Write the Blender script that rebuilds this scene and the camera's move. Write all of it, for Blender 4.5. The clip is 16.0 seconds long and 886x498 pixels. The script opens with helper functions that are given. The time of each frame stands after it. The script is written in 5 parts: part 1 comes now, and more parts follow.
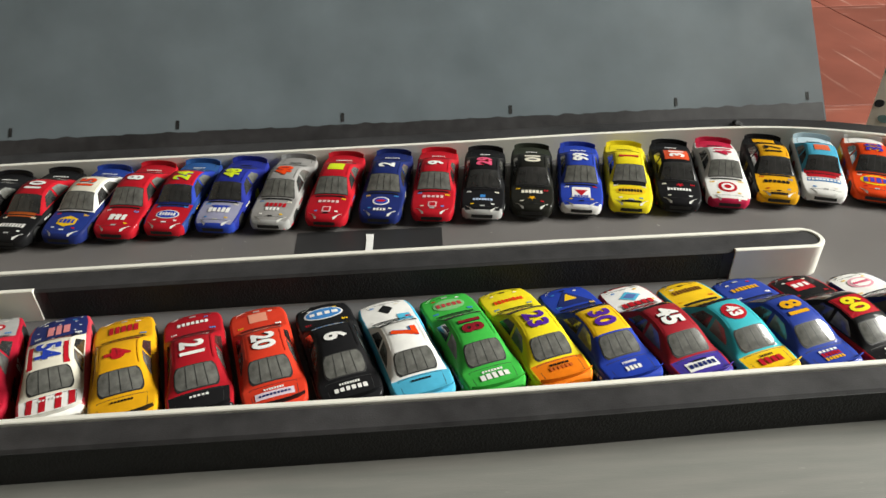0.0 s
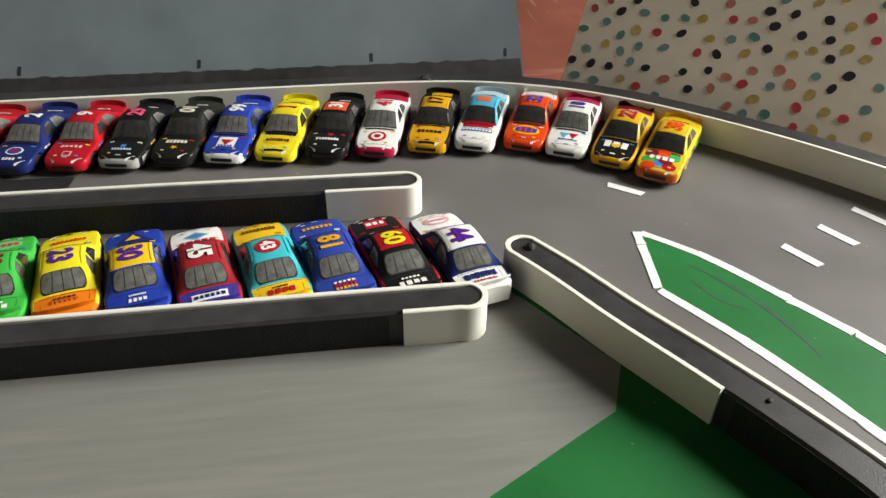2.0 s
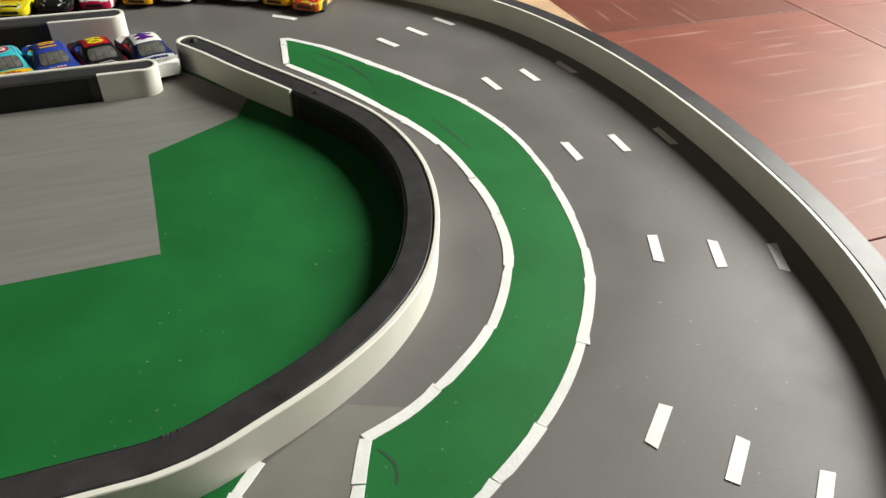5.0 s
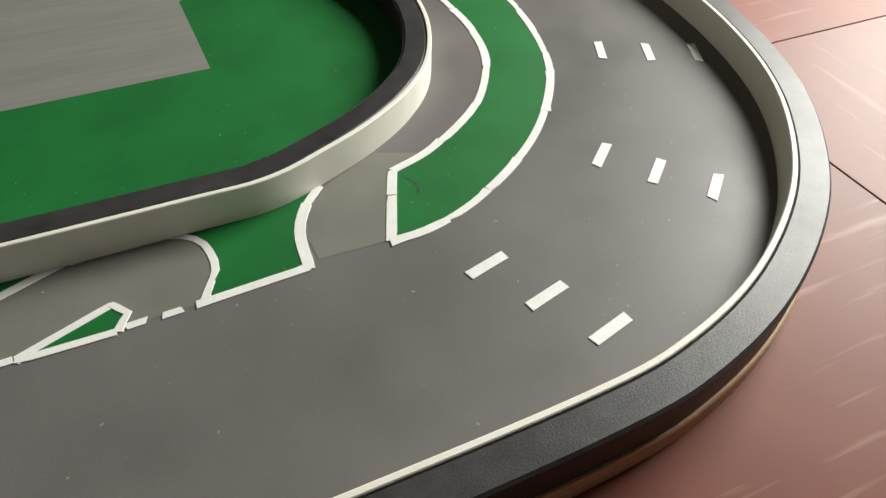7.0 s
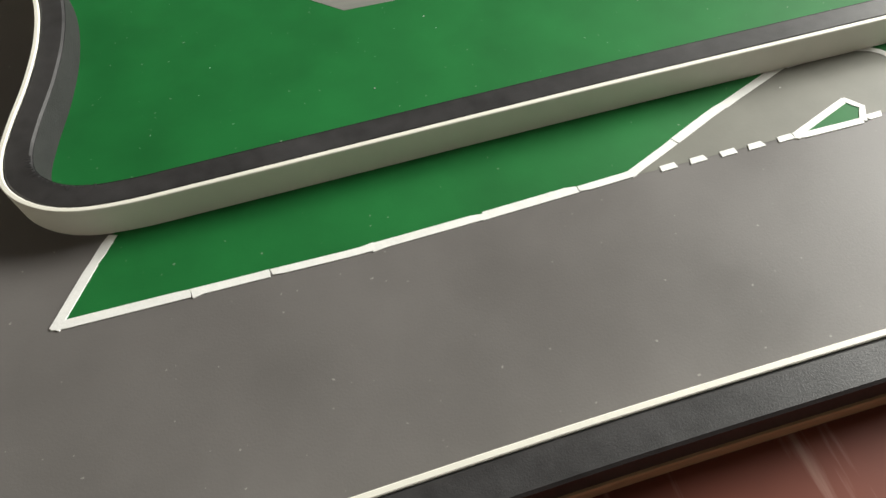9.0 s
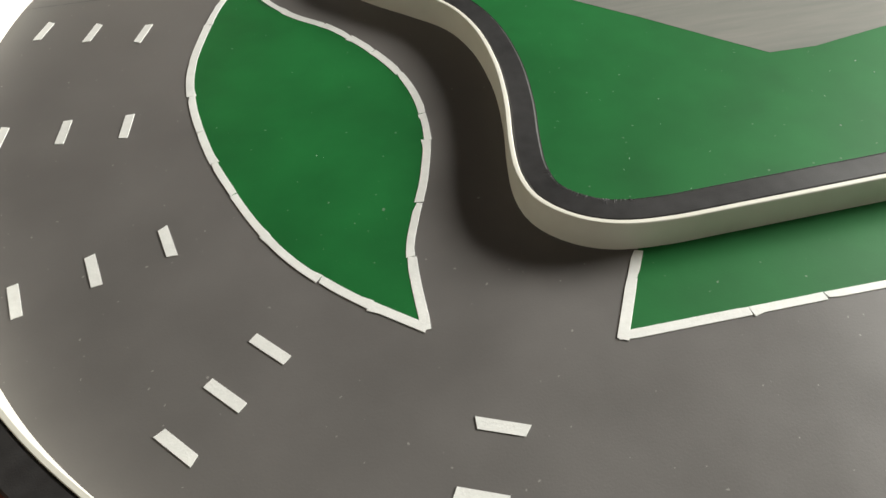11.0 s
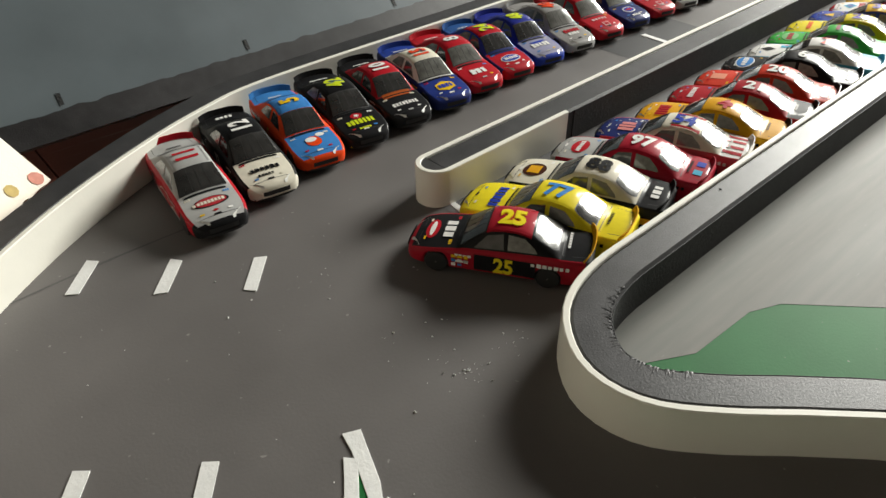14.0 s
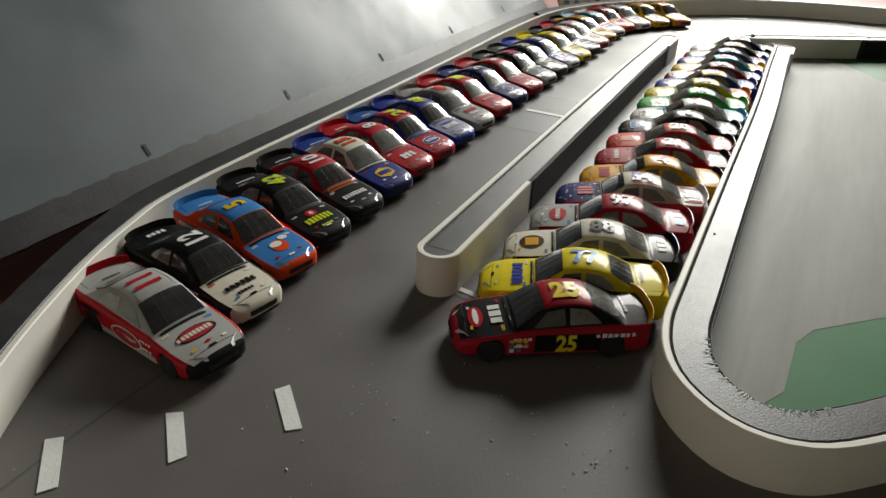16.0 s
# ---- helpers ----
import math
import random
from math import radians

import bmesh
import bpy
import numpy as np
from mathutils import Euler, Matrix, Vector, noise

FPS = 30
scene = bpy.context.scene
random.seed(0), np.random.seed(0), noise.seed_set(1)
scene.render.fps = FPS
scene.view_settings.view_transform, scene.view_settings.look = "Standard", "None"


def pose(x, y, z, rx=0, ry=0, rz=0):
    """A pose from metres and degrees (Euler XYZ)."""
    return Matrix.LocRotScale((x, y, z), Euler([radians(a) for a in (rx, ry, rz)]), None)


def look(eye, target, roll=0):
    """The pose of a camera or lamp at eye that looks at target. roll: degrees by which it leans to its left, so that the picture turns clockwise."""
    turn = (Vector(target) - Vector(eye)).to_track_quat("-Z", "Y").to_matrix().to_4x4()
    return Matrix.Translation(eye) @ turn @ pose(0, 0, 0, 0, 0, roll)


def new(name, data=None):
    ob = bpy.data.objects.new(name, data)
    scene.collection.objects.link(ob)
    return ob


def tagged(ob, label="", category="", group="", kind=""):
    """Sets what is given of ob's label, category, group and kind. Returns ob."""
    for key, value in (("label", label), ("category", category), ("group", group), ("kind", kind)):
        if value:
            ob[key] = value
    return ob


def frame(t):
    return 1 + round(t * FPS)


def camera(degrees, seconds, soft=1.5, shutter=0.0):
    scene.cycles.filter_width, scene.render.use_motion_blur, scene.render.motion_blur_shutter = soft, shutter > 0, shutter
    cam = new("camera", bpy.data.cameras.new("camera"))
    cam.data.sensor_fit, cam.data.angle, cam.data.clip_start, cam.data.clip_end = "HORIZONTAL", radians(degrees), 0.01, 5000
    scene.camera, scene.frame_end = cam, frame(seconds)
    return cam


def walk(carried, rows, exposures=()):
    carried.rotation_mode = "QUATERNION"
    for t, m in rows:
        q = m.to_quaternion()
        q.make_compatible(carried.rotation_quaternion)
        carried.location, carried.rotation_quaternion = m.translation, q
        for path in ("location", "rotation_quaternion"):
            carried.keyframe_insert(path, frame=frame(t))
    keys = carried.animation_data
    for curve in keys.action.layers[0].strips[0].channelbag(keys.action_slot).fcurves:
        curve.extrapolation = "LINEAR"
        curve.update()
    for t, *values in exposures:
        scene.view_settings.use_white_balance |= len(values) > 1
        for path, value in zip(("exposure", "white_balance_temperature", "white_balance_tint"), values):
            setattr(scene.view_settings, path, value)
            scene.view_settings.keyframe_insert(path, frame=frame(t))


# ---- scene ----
cam = camera(65.9, 16.0)
PATH = [
    (0, (-0.027, -0.035, 0.22), (0.057, 1.618, -0.903), -0.8),
    (0.5, (0.039, -0.031, 0.209), (0.136, 1.62, -0.916), -0.6),
    (1, (0.086, -0.035, 0.207), (0.196, 1.614, -0.919), -0.7),
    (1.5, (0.136, -0.05, 0.204), (0.286, 1.588, -0.934), -0.1),
    (2, (0.166, -0.065, 0.199), (0.353, 1.563, -0.948), 0.6),
    (2.5, (0.183, -0.085, 0.191), (0.401, 1.533, -0.964), 1.2),
    (3, (0.204, -0.105, 0.2), (0.451, 1.513, -0.95), 1.5),
    (3.5, (0.215, -0.13, 0.212), (0.501, 1.487, -0.929), 1.7),
    (4, (0.222, -0.17, 0.216), (0.555, 1.44, -0.923), 1.9),
    (4.5, (0.232, -0.233, 0.221), (0.699, 1.316, -0.955), 1.9),
    (5, (0.232, -0.302, 0.209), (0.817, 1.146, -1.041), 2.7),
    (5.2, (0.232, -0.321, 0.206), (0.852, 1.084, -1.075), 2.9),
    (7.3, (0.135, -0.409, 0.216), (0.743, 0.851, -1.213), 1.9),
    (7.5, (0.097, -0.406, 0.216), (0.681, 0.854, -1.223), 1.7),
    (8, (0.029, -0.411, 0.232), (0.482, 0.841, -1.26), -0.8),
    (8.5, (-0.049, -0.407, 0.234), (0.32, 0.759, -1.348), -1.0),
    (9, (-0.119, -0.387, 0.256), (0.08, 0.711, -1.404), -5.9),
    (9.5, (-0.202, -0.37, 0.268), (-0.155, 0.589, -1.486), -10.6),
    (9.6, (-0.219, -0.377, 0.261), (-0.145, 0.594, -1.486), -8.3),
    (11.8, -0.3784, -0.2690, 0.2494, 45.07, 1.93, -11.96),
    (12.0, -0.3821, -0.2324, 0.2421, 46.18, 1.99, -13.96),
    (12.5, -0.4108, -0.1445, 0.2256, 48.37, 1.53, -19.21),
    (13.0, -0.4332, -0.0695, 0.2086, 49.90, 1.20, -24.49),
    (13.5, (-0.44, -0.008, 0.18), (0.404, 1.305, -1.07), -0.9),
    (14, (-0.47, 0.043, 0.174), (0.571, 1.243, -1.042), -0.6),
    (14.5, (-0.479, 0.085, 0.163), (0.738, 1.19, -0.976), -0.2),
    (15, (-0.487, 0.11, 0.158), (0.9, 1.096, -0.893), 1.0),
    (15.5, (-0.508, 0.125, 0.157), (0.992, 0.989, -0.845), 2.0),
    (16, (-0.514, 0.132, 0.156), (1.031, 0.938, -0.825), 2.0),
]
walk(cam, [(r[0], look(*r[1:]) if len(r) == 4 else pose(*r[1:])) for r in PATH], ((0, 0.25), (1.5, 0.1), (3.5, 0.0), (5.0, -0.2), (5.2, -0.2), (7.3, -0.12), (8.0, 0.10), (8.5, 0.38), (9.7, 0.65), (11.8, 0.55), (13, 0.5), (14, 0.3), (14.5, 0.12), (15, -0.1), (15.5, -0.3), (16, -0.45)))
H_WALL = 0.0185     # height of the foam barriers
W_WALL = 0.0165     # thickness of the inner one
W_OUT = 0.018       # thickness of the outer one
FLOOR_Z = -0.012

# ---- light ----
world = bpy.data.worlds.new("world")
scene.world = world
world.use_nodes = True
sky = world.node_tree.nodes.new("ShaderNodeTexSky")
sky.sky_type, sky.sun_disc = "NISHITA", False
sky.sun_elevation, sky.sun_rotation = radians(28), radians(75)
bg = world.node_tree.nodes["Background"]
world.node_tree.links.new(sky.outputs[0], bg.inputs[0])
bg.inputs[1].default_value = 0.1

lamp = bpy.data.lights.new("window_light", "AREA")
lamp.shape, lamp.size, lamp.size_y, lamp.energy = "RECTANGLE", 0.95, 0.85, 100
lamp.color = (1.0, 0.995, 0.92)
new("window_light", lamp).matrix_world = look((1.95, 0.35, 0.95), (0.0, 0.0, 0.0))


# ---- materials ----
def mat(name, color, rough=0.5, vary=0.12, scale=60.0, bump=0.0, bump_scale=400.0, metal=0.0, coat=0.0, spec=0.5, tint=None, specks=0.0, streaks=None, stretch=(1, 1, 1), patchy=0.0):
    m = bpy.data.materials.new(name)
    m.use_nodes = True
    nt = m.node_tree
    n, l = nt.nodes, nt.links
    b = n["Principled BSDF"]
    b.inputs["Roughness"].default_value = rough
    b.inputs["Metallic"].default_value = metal
    b.inputs["Coat Weight"].default_value = coat
    b.inputs["Coat Roughness"].default_value = 0.035
    b.inputs["Specular IOR Level"].default_value = spec
    co = n.new("ShaderNodeTexCoord")
    mp = n.new("ShaderNodeMapping")
    mp.inputs["Scale"].default_value = stretch
    l.new(co.outputs["Object"], mp.inputs[0])
    big = n.new("ShaderNodeTexNoise")
    big.inputs["Scale"].default_value, big.inputs["Detail"].default_value = scale * 0.15, 3
    fine = n.new("ShaderNodeTexNoise")
    fine.inputs["Scale"].default_value, fine.inputs["Detail"].default_value = scale, 5
    l.new(mp.outputs[0], big.inputs["Vector"])
    l.new(mp.outputs[0], fine.inputs["Vector"])
    add = n.new("ShaderNodeMath")
    add.operation = "ADD"
    l.new(big.outputs[0], add.inputs[0])
    l.new(fine.outputs[0], add.inputs[1])
    rng = n.new("ShaderNodeMapRange")
    rng.inputs["From Min"].default_value, rng.inputs["From Max"].default_value = 0.6, 1.4
    l.new(add.outputs[0], rng.inputs["Value"])
    mix = n.new("ShaderNodeMix")
    mix.data_type = "RGBA"
    c = color
    other = tint or tuple(min(1, v * (1 + 2 * vary) + 0.01 * vary) for v in c)
    mix.inputs[6].default_value = (*[v * (1 - vary) for v in c], 1)
    mix.inputs[7].default_value = (*other, 1)
    l.new(rng.outputs[0], mix.inputs[0])
    out = mix.outputs[2]
    if specks:
        sp = n.new("ShaderNodeTexNoise")
        sp.inputs["Scale"].default_value, sp.inputs["Detail"].default_value = 330, 1
        l.new(mp.outputs[0], sp.inputs["Vector"])
        st = n.new("ShaderNodeMapRange")
        st.inputs["From Min"].default_value, st.inputs["From Max"].default_value, st.inputs["To Max"].default_value = 0.765, 0.79, specks
        l.new(sp.outputs[0], st.inputs["Value"])
        m2 = n.new("ShaderNodeMix")
        m2.data_type = "RGBA"
        m2.inputs[7].default_value = (0.55, 0.54, 0.5, 1)
        l.new(st.outputs[0], m2.inputs[0])
        l.new(out, m2.inputs[6])
        out = m2.outputs[2]
    if streaks:
        # pale scuffs and coloured-in shiny glints drawn out along one direction, and a tone of its own for each tile
        info = n.new("ShaderNodeObjectInfo")
        shift = n.new("ShaderNodeVectorMath")
        shift.operation = "MULTIPLY_ADD"
        shift.inputs[1].default_value = (7.3, 5.1, 1.0)
        l.new(info.outputs["Location"], shift.inputs[0])
        l.new(co.outputs["Object"], shift.inputs[2])
        m3 = n.new("ShaderNodeMapping")
        m3.inputs["Rotation"].default_value[2] = streaks
        m3.inputs["Scale"].default_value = (1.0, 14.0, 1.0)
        l.new(shift.outputs[0], m3.inputs[0])
        sk = n.new("ShaderNodeTexNoise")
        sk.inputs["Scale"].default_value, sk.inputs["Detail"].default_value = 9, 6
        l.new(m3.outputs[0], sk.inputs["Vector"])
        st = n.new("ShaderNodeMapRange")
        st.inputs["From Min"].default_value, st.inputs["From Max"].default_value, st.inputs["To Max"].default_value = 0.60, 0.78, 0.55
        l.new(sk.outputs[0], st.inputs["Value"])
        hsv = n.new("ShaderNodeHueSaturation")
        rv = n.new("ShaderNodeMapRange")
        rv.inputs["To Min"].default_value, rv.inputs["To Max"].default_value = 0.72, 1.2
        l.new(info.outputs["Random"], rv.inputs["Value"])
        l.new(rv.outputs[0], hsv.inputs["Value"])
        l.new(out, hsv.inputs["Color"])
        m2 = n.new("ShaderNodeMix")
        m2.data_type = "RGBA"
        m2.inputs[7].default_value = (0.52, 0.36, 0.30, 1)
        l.new(st.outputs[0], m2.inputs[0])
        l.new(hsv.outputs[0], m2.inputs[6])
        out = m2.outputs[2]
    l.new(out, b.inputs["Base Color"])
    rr = n.new("ShaderNodeMapRange")
    rr.inputs["To Min"].default_value, rr.inputs["To Max"].default_value = max(0.02, rough - 0.08), min(1, rough + 0.1)
    l.new(big.outputs[0], rr.inputs["Value"])
    if patchy:
        # hand-rolled paint: shinier and duller areas a hand's width across
        gl = n.new("ShaderNodeTexNoise")
        gl.inputs["Scale"].default_value, gl.inputs["Detail"].default_value, gl.inputs["Roughness"].default_value = 9, 5, 0.55
        l.new(co.outputs["Object"], gl.inputs["Vector"])
        l.new(gl.outputs[0], rr.inputs["Value"])
        rr.inputs["From Min"].default_value, rr.inputs["From Max"].default_value = 0.36, 0.64
        rr.inputs["To Min"].default_value, rr.inputs["To Max"].default_value = rough - patchy, rough + patchy
    l.new(rr.outputs[0], b.inputs["Roughness"])
    if bump:
        bn = n.new("ShaderNodeTexNoise")
        bn.inputs["Scale"].default_value, bn.inputs["Detail"].default_value = bump_scale, 4
        l.new(mp.outputs[0], bn.inputs["Vector"])
        bp = n.new("ShaderNodeBump")
        bp.inputs["Strength"].default_value, bp.inputs["Distance"].default_value = bump, 0.001
        l.new(bn.outputs[0], bp.inputs["Height"])
        l.new(bp.outputs[0], b.inputs["Normal"])
    return m


M_TRACK = mat("grey_track_paint", (0.130, 0.122, 0.118), 0.47, 0.14, 18, 0.05, 900, spec=0.28, specks=0.3, patchy=0.10)
M_GREEN = mat("green_paint", (0.008, 0.120, 0.026), 0.6, 0.2, 22, 0.05, 900, spec=0.22, specks=0.25)
M_INFIELD = mat("pale_grey_paint", (0.195, 0.202, 0.184), 0.62, 0.13, 45, 0.08, 500, spec=0.24, tint=(0.245, 0.236, 0.215), specks=0.2, stretch=(0.5, 5.0, 1))
M_ASPHALT = mat("black_grid_paint", (0.020, 0.020, 0.021), 0.5, 0.1, 60)
M_TAPE = mat("white_tape", (0.78, 0.78, 0.76), 0.55, 0.06, 200, 0.15, 800)
M_FOAM = mat("white_foam_strip", (0.78, 0.76, 0.68), 0.55, 0.04, 60, 0.05, 600)
M_CORE = mat("dark_grey_foam", (0.028, 0.027, 0.028), 0.44, 0.35, 120, 0.12, 1400, spec=0.4)
M_BLACK = mat("black_foam_side", (0.008, 0.008, 0.008), 0.7, 0.3, 160, 0.4, 900)
M_BOARD = mat("blue_grey_board", (0.128, 0.154, 0.168), 0.45, 0.18, 22, 0.22, 20, spec=0.32, patchy=0.11)
M_WOOD = mat("raw_plywood", (0.50, 0.33, 0.19), 0.6, 0.15, 80, 0.2, 300, stretch=(1, 6, 6))
M_FLOOR = mat("red_brown_floor", (0.180, 0.054, 0.036), 0.5, 0.20, 14, 0.15, 40, spec=0.2, streaks=0.04)
M_GROUT = mat("dark_floor_joint", (0.05, 0.022, 0.016), 0.7)
M_CARD = mat("cream_card", (0.88, 0.80, 0.68), 0.7, 0.05, 60, 0.1, 800)
# dark, so that the added room shell returns little light into the shadows
M_WALLP = mat("room_paint", (0.075, 0.073, 0.068), 0.8, 0.04, 4)
# paler than the other walls, so the unseen west side reflects fill light
M_BOUNCE = mat("cream_bounce_paint", (0.27, 0.24, 0.19), 0.85, 0.05, 4)
M_TYRE = mat("black_tyre", (0.012, 0.012, 0.012), 0.6, 0.1, 300)
M_GLASS = mat("dark_window_plastic", (0.026, 0.026, 0.025), 0.16, 0.5, 160, coat=0.9)
M_PALEGLASS = mat("smoky_window_plastic", (0.110, 0.110, 0.100), 0.18, 0.5, 260, coat=0.9)
M_CHROME = mat("grey_metal", (0.5, 0.5, 0.5), 0.25, 0.1, 300, metal=1.0)
PAINTS = {}


def paint(rgb):
    key = tuple(rgb)
    if key not in PAINTS:
        k = 0.92 if max(rgb) - min(rgb) > 0.15 else 0.95
        PAINTS[key] = mat("car_paint", [v * k for v in rgb], 0.42, 0.06, 300, coat=0.18, spec=0.05)
    return PAINTS[key]


# ---- mesh helpers ----
def part(name, verts, faces, material, parent=None, label="", smooth=False):
    me = bpy.data.meshes.new(name)
    me.from_pydata([tuple(v) for v in verts], [], faces)
    me.update()
    if smooth:
        me.polygons.foreach_set("use_smooth", [True] * len(me.polygons))
    me.materials.append(material)
    ob = new(name, me)
    ob.parent = parent
    if label:
        tagged(ob, label)
    return ob


def spline(points, step=0.006, closed=False):
    """Evenly stepped Catmull-Rom curve through the plan points."""
    p = [Vector((*q, 0)) for q in points]
    n = len(p)
    dense = []
    for i in range(n if closed else n - 1):
        a, b, c, d = (p[(i - 1) % n], p[i], p[(i + 1) % n], p[(i + 2) % n]) if closed else (p[max(i - 1, 0)], p[i], p[i + 1], p[min(i + 2, n - 1)])
        for k in range(24):
            t = k / 24
            dense.append(0.5 * (2 * b + (c - a) * t + (2 * a - 5 * b + 4 * c - d) * t * t + (3 * b - a - 3 * c + d) * t ** 3))
    dense.append(p[0] if closed else p[-1])
    out, left = [dense[0]], step
    for a, b in zip(dense, dense[1:]):
        seg = (b - a).length
        while seg >= left:
            a = a + (b - a) * (left / seg)
            out.append(a)
            seg, left = (b - a).length, step
        left -= seg
    if closed:
        if (out[-1] - out[0]).length < step * 0.6:
            out.pop()
    elif (out[-1] - dense[-1]).length > step * 0.3:
        out.append(dense[-1])
    return out


def offset(path, d, closed=False):
    """The path moved d metres to its left."""
    n, out = len(path), []
    for i, p in enumerate(path):
        a = path[(i - 1) % n] if closed else path[max(i - 1, 0)]
        b = path[(i + 1) % n] if closed else path[min(i + 1, n - 1)]
        t = (b - a).normalized()
        out.append(p + Vector((-t.y, t.x, 0)) * d)
    return out


def sweep(name, right, left, z0, z1, material, parent=None, closed=False, bevel=0.0006, label="", rough=0.0, cap_mat=None):
    """A solid between two plan lines, with bevelled top edges."""
    n, verts, faces = len(right), [], []
    for i, (r, l) in enumerate(zip(right, left)):
        across = (l - r)
        w = across.length or 1e-6
        u = across / w
        e = bevel
        j = rough * (noise.noise(r * 140) - 0.2)
        k = rough * noise.noise(l * 160)
        ring = [(r, z0), (r, z1 - e + j), (r + u * e, z1 + j), (l - u * e + u * k, z1 + k * 0.5), (l + u * k, z1 - e), (l, z0)]
        verts += [(p.x, p.y, z) for p, z in ring]
    m = 6
    for i in range(n if closed else n - 1):
        a, b = i * m, ((i + 1) % n) * m
        for k in range(m):
            q = (k + 1) % m
            faces.append((a + k, b + k, b + q, a + q))
    if not closed:
        faces.append(tuple(range(m)))
        faces.append(tuple((n - 1) * m + k for k in reversed(range(m))))
    ob = part(name, verts, faces, material, parent, label, smooth=True)
    ob.data.set_sharp_from_angle(angle=radians(32))
    return ob


def sheet(name, outline, z, material, parent=None, thick=0.0):
    """A flat painted patch: an outline filled at height z."""
    bm = bmesh.new()
    vs = [bm.verts.new((p[0], p[1], z)) for p in outline]
    es = [bm.edges.new((vs[i], vs[(i + 1) % len(vs)])) for i in range(len(vs))]
    bmesh.ops.triangle_fill(bm, use_beauty=True, edges=es)
    for f in bm.faces:
        f.normal_update()
        if f.normal.z < 0:
            f.normal_flip()
    me = bpy.data.meshes.new(name)
    bm.to_mesh(me)
    bm.free()
    me.materials.append(material)
    ob = new(name, me)
    ob.parent = parent
    return ob


def box(name, x0, x1, y0, y1, z0, z1, material, parent=None, bevel=0.0):
    bm = bmesh.new()
    bmesh.ops.create_cube(bm, size=1)
    for v in bm.verts:
        v.co = Vector((x0 + (v.co.x + 0.5) * (x1 - x0), y0 + (v.co.y + 0.5) * (y1 - y0), z0 + (v.co.z + 0.5) * (z1 - z0)))
    if bevel:
        bmesh.ops.bevel(bm, geom=bm.edges[:], offset=bevel, segments=2, affect="EDGES")
    me = bpy.data.meshes.new(name)
    bm.to_mesh(me)
    bm.free()
    me.materials.append(material)
    ob = new(name, me)
    ob.parent = parent
    return ob


def empty(name, label, category, group="", kind="", at=(0, 0, 0)):
    ob = new(name)
    ob.location = at
    ob.empty_display_size = 0.02
    return tagged(ob, label, category, group, kind)


# ---- the room ----
RX0, RX1, RY0, RY1, RZ = -1.7, 2.0, -1.7, 2.0, 2.4
floor = tagged(box("floor", RX0, RX1, RY0, RY1, FLOOR_Z - 0.05, FLOOR_Z - 0.002, M_GROUT), "glossy red-brown tiled floor with pale scuffs and painted glints", "floor", kind="structure")
TILE = 0.305
h_ = TILE / 2 - 0.0004
tile_me = bpy.data.meshes.new("floor_tile")
tile_me.from_pydata([(x, y, z) for z, k in ((-0.002, 1), (-0.0004, 1), (0, 0.997)) for x, y in ((-h_ * k, -h_ * k), (h_ * k, -h_ * k), (h_ * k, h_ * k), (-h_ * k, h_ * k))], [],
                    [(8, 9, 10, 11)] + [(a + k, a + (k + 1) % 4, a + 4 + (k + 1) % 4, a + 4 + k) for a in (0, 4) for k in range(4)])
tile_me.materials.append(M_FLOOR)
for i in range(-7, 8):
    for j in range(-7, 8):
        x, y = TILE * i + 0.6475, TILE * j + 0.0425
        if RX0 < x < RX1 and RY0 < y < RY1:
            ob = new("floor_tile", tile_me)
            ob.matrix_world = pose(x, y, FLOOR_Z, 0, 0, 90 * ((i + j) % 2))
            ob.parent = floor
# ceiling and walls stay out of view, added to enclose the window light
tagged(box("ceiling", RX0, RX1, RY0, RY1, RZ, RZ + 0.1, M_WALLP), "unseen dark grey ceiling added to enclose the light", "ceiling", kind="structure")
# added reflector: this unseen wall throws window light back from the west
tagged(box("bounce_wall_west", RX0 - 0.1, RX0, RY0, RY1, FLOOR_Z, RZ, M_BOUNCE), "unseen wall added in cream to bounce fill light", "wall", kind="structure")
tagged(box("wall_north", RX0, RX1, RY1, RY1 + 0.1, FLOOR_Z, RZ, M_WALLP), "unseen dark grey wall added to enclose the light", "wall", kind="structure")
tagged(box("wall_south", RX0, RX1, RY0 - 0.1, RY0, FLOOR_Z, RZ, M_WALLP), "unseen dark grey wall added to enclose the light", "wall", kind="structure")
we = empty("wall_east", "unseen dark grey wall added around the window opening", "wall", kind="structure")
box("wall_below", RX1, RX1 + 0.1, RY0, RY1, FLOOR_Z, 0.50, M_WALLP, we)
box("wall_above", RX1, RX1 + 0.1, RY0, RY1, 1.40, RZ, M_WALLP, we)
box("wall_beside", RX1, RX1 + 0.1, RY0, -0.15, 0.50, 1.40, M_WALLP, we)
box("wall_beside", RX1, RX1 + 0.1, 0.85, RY1, 0.50, 1.40, M_WALLP, we)

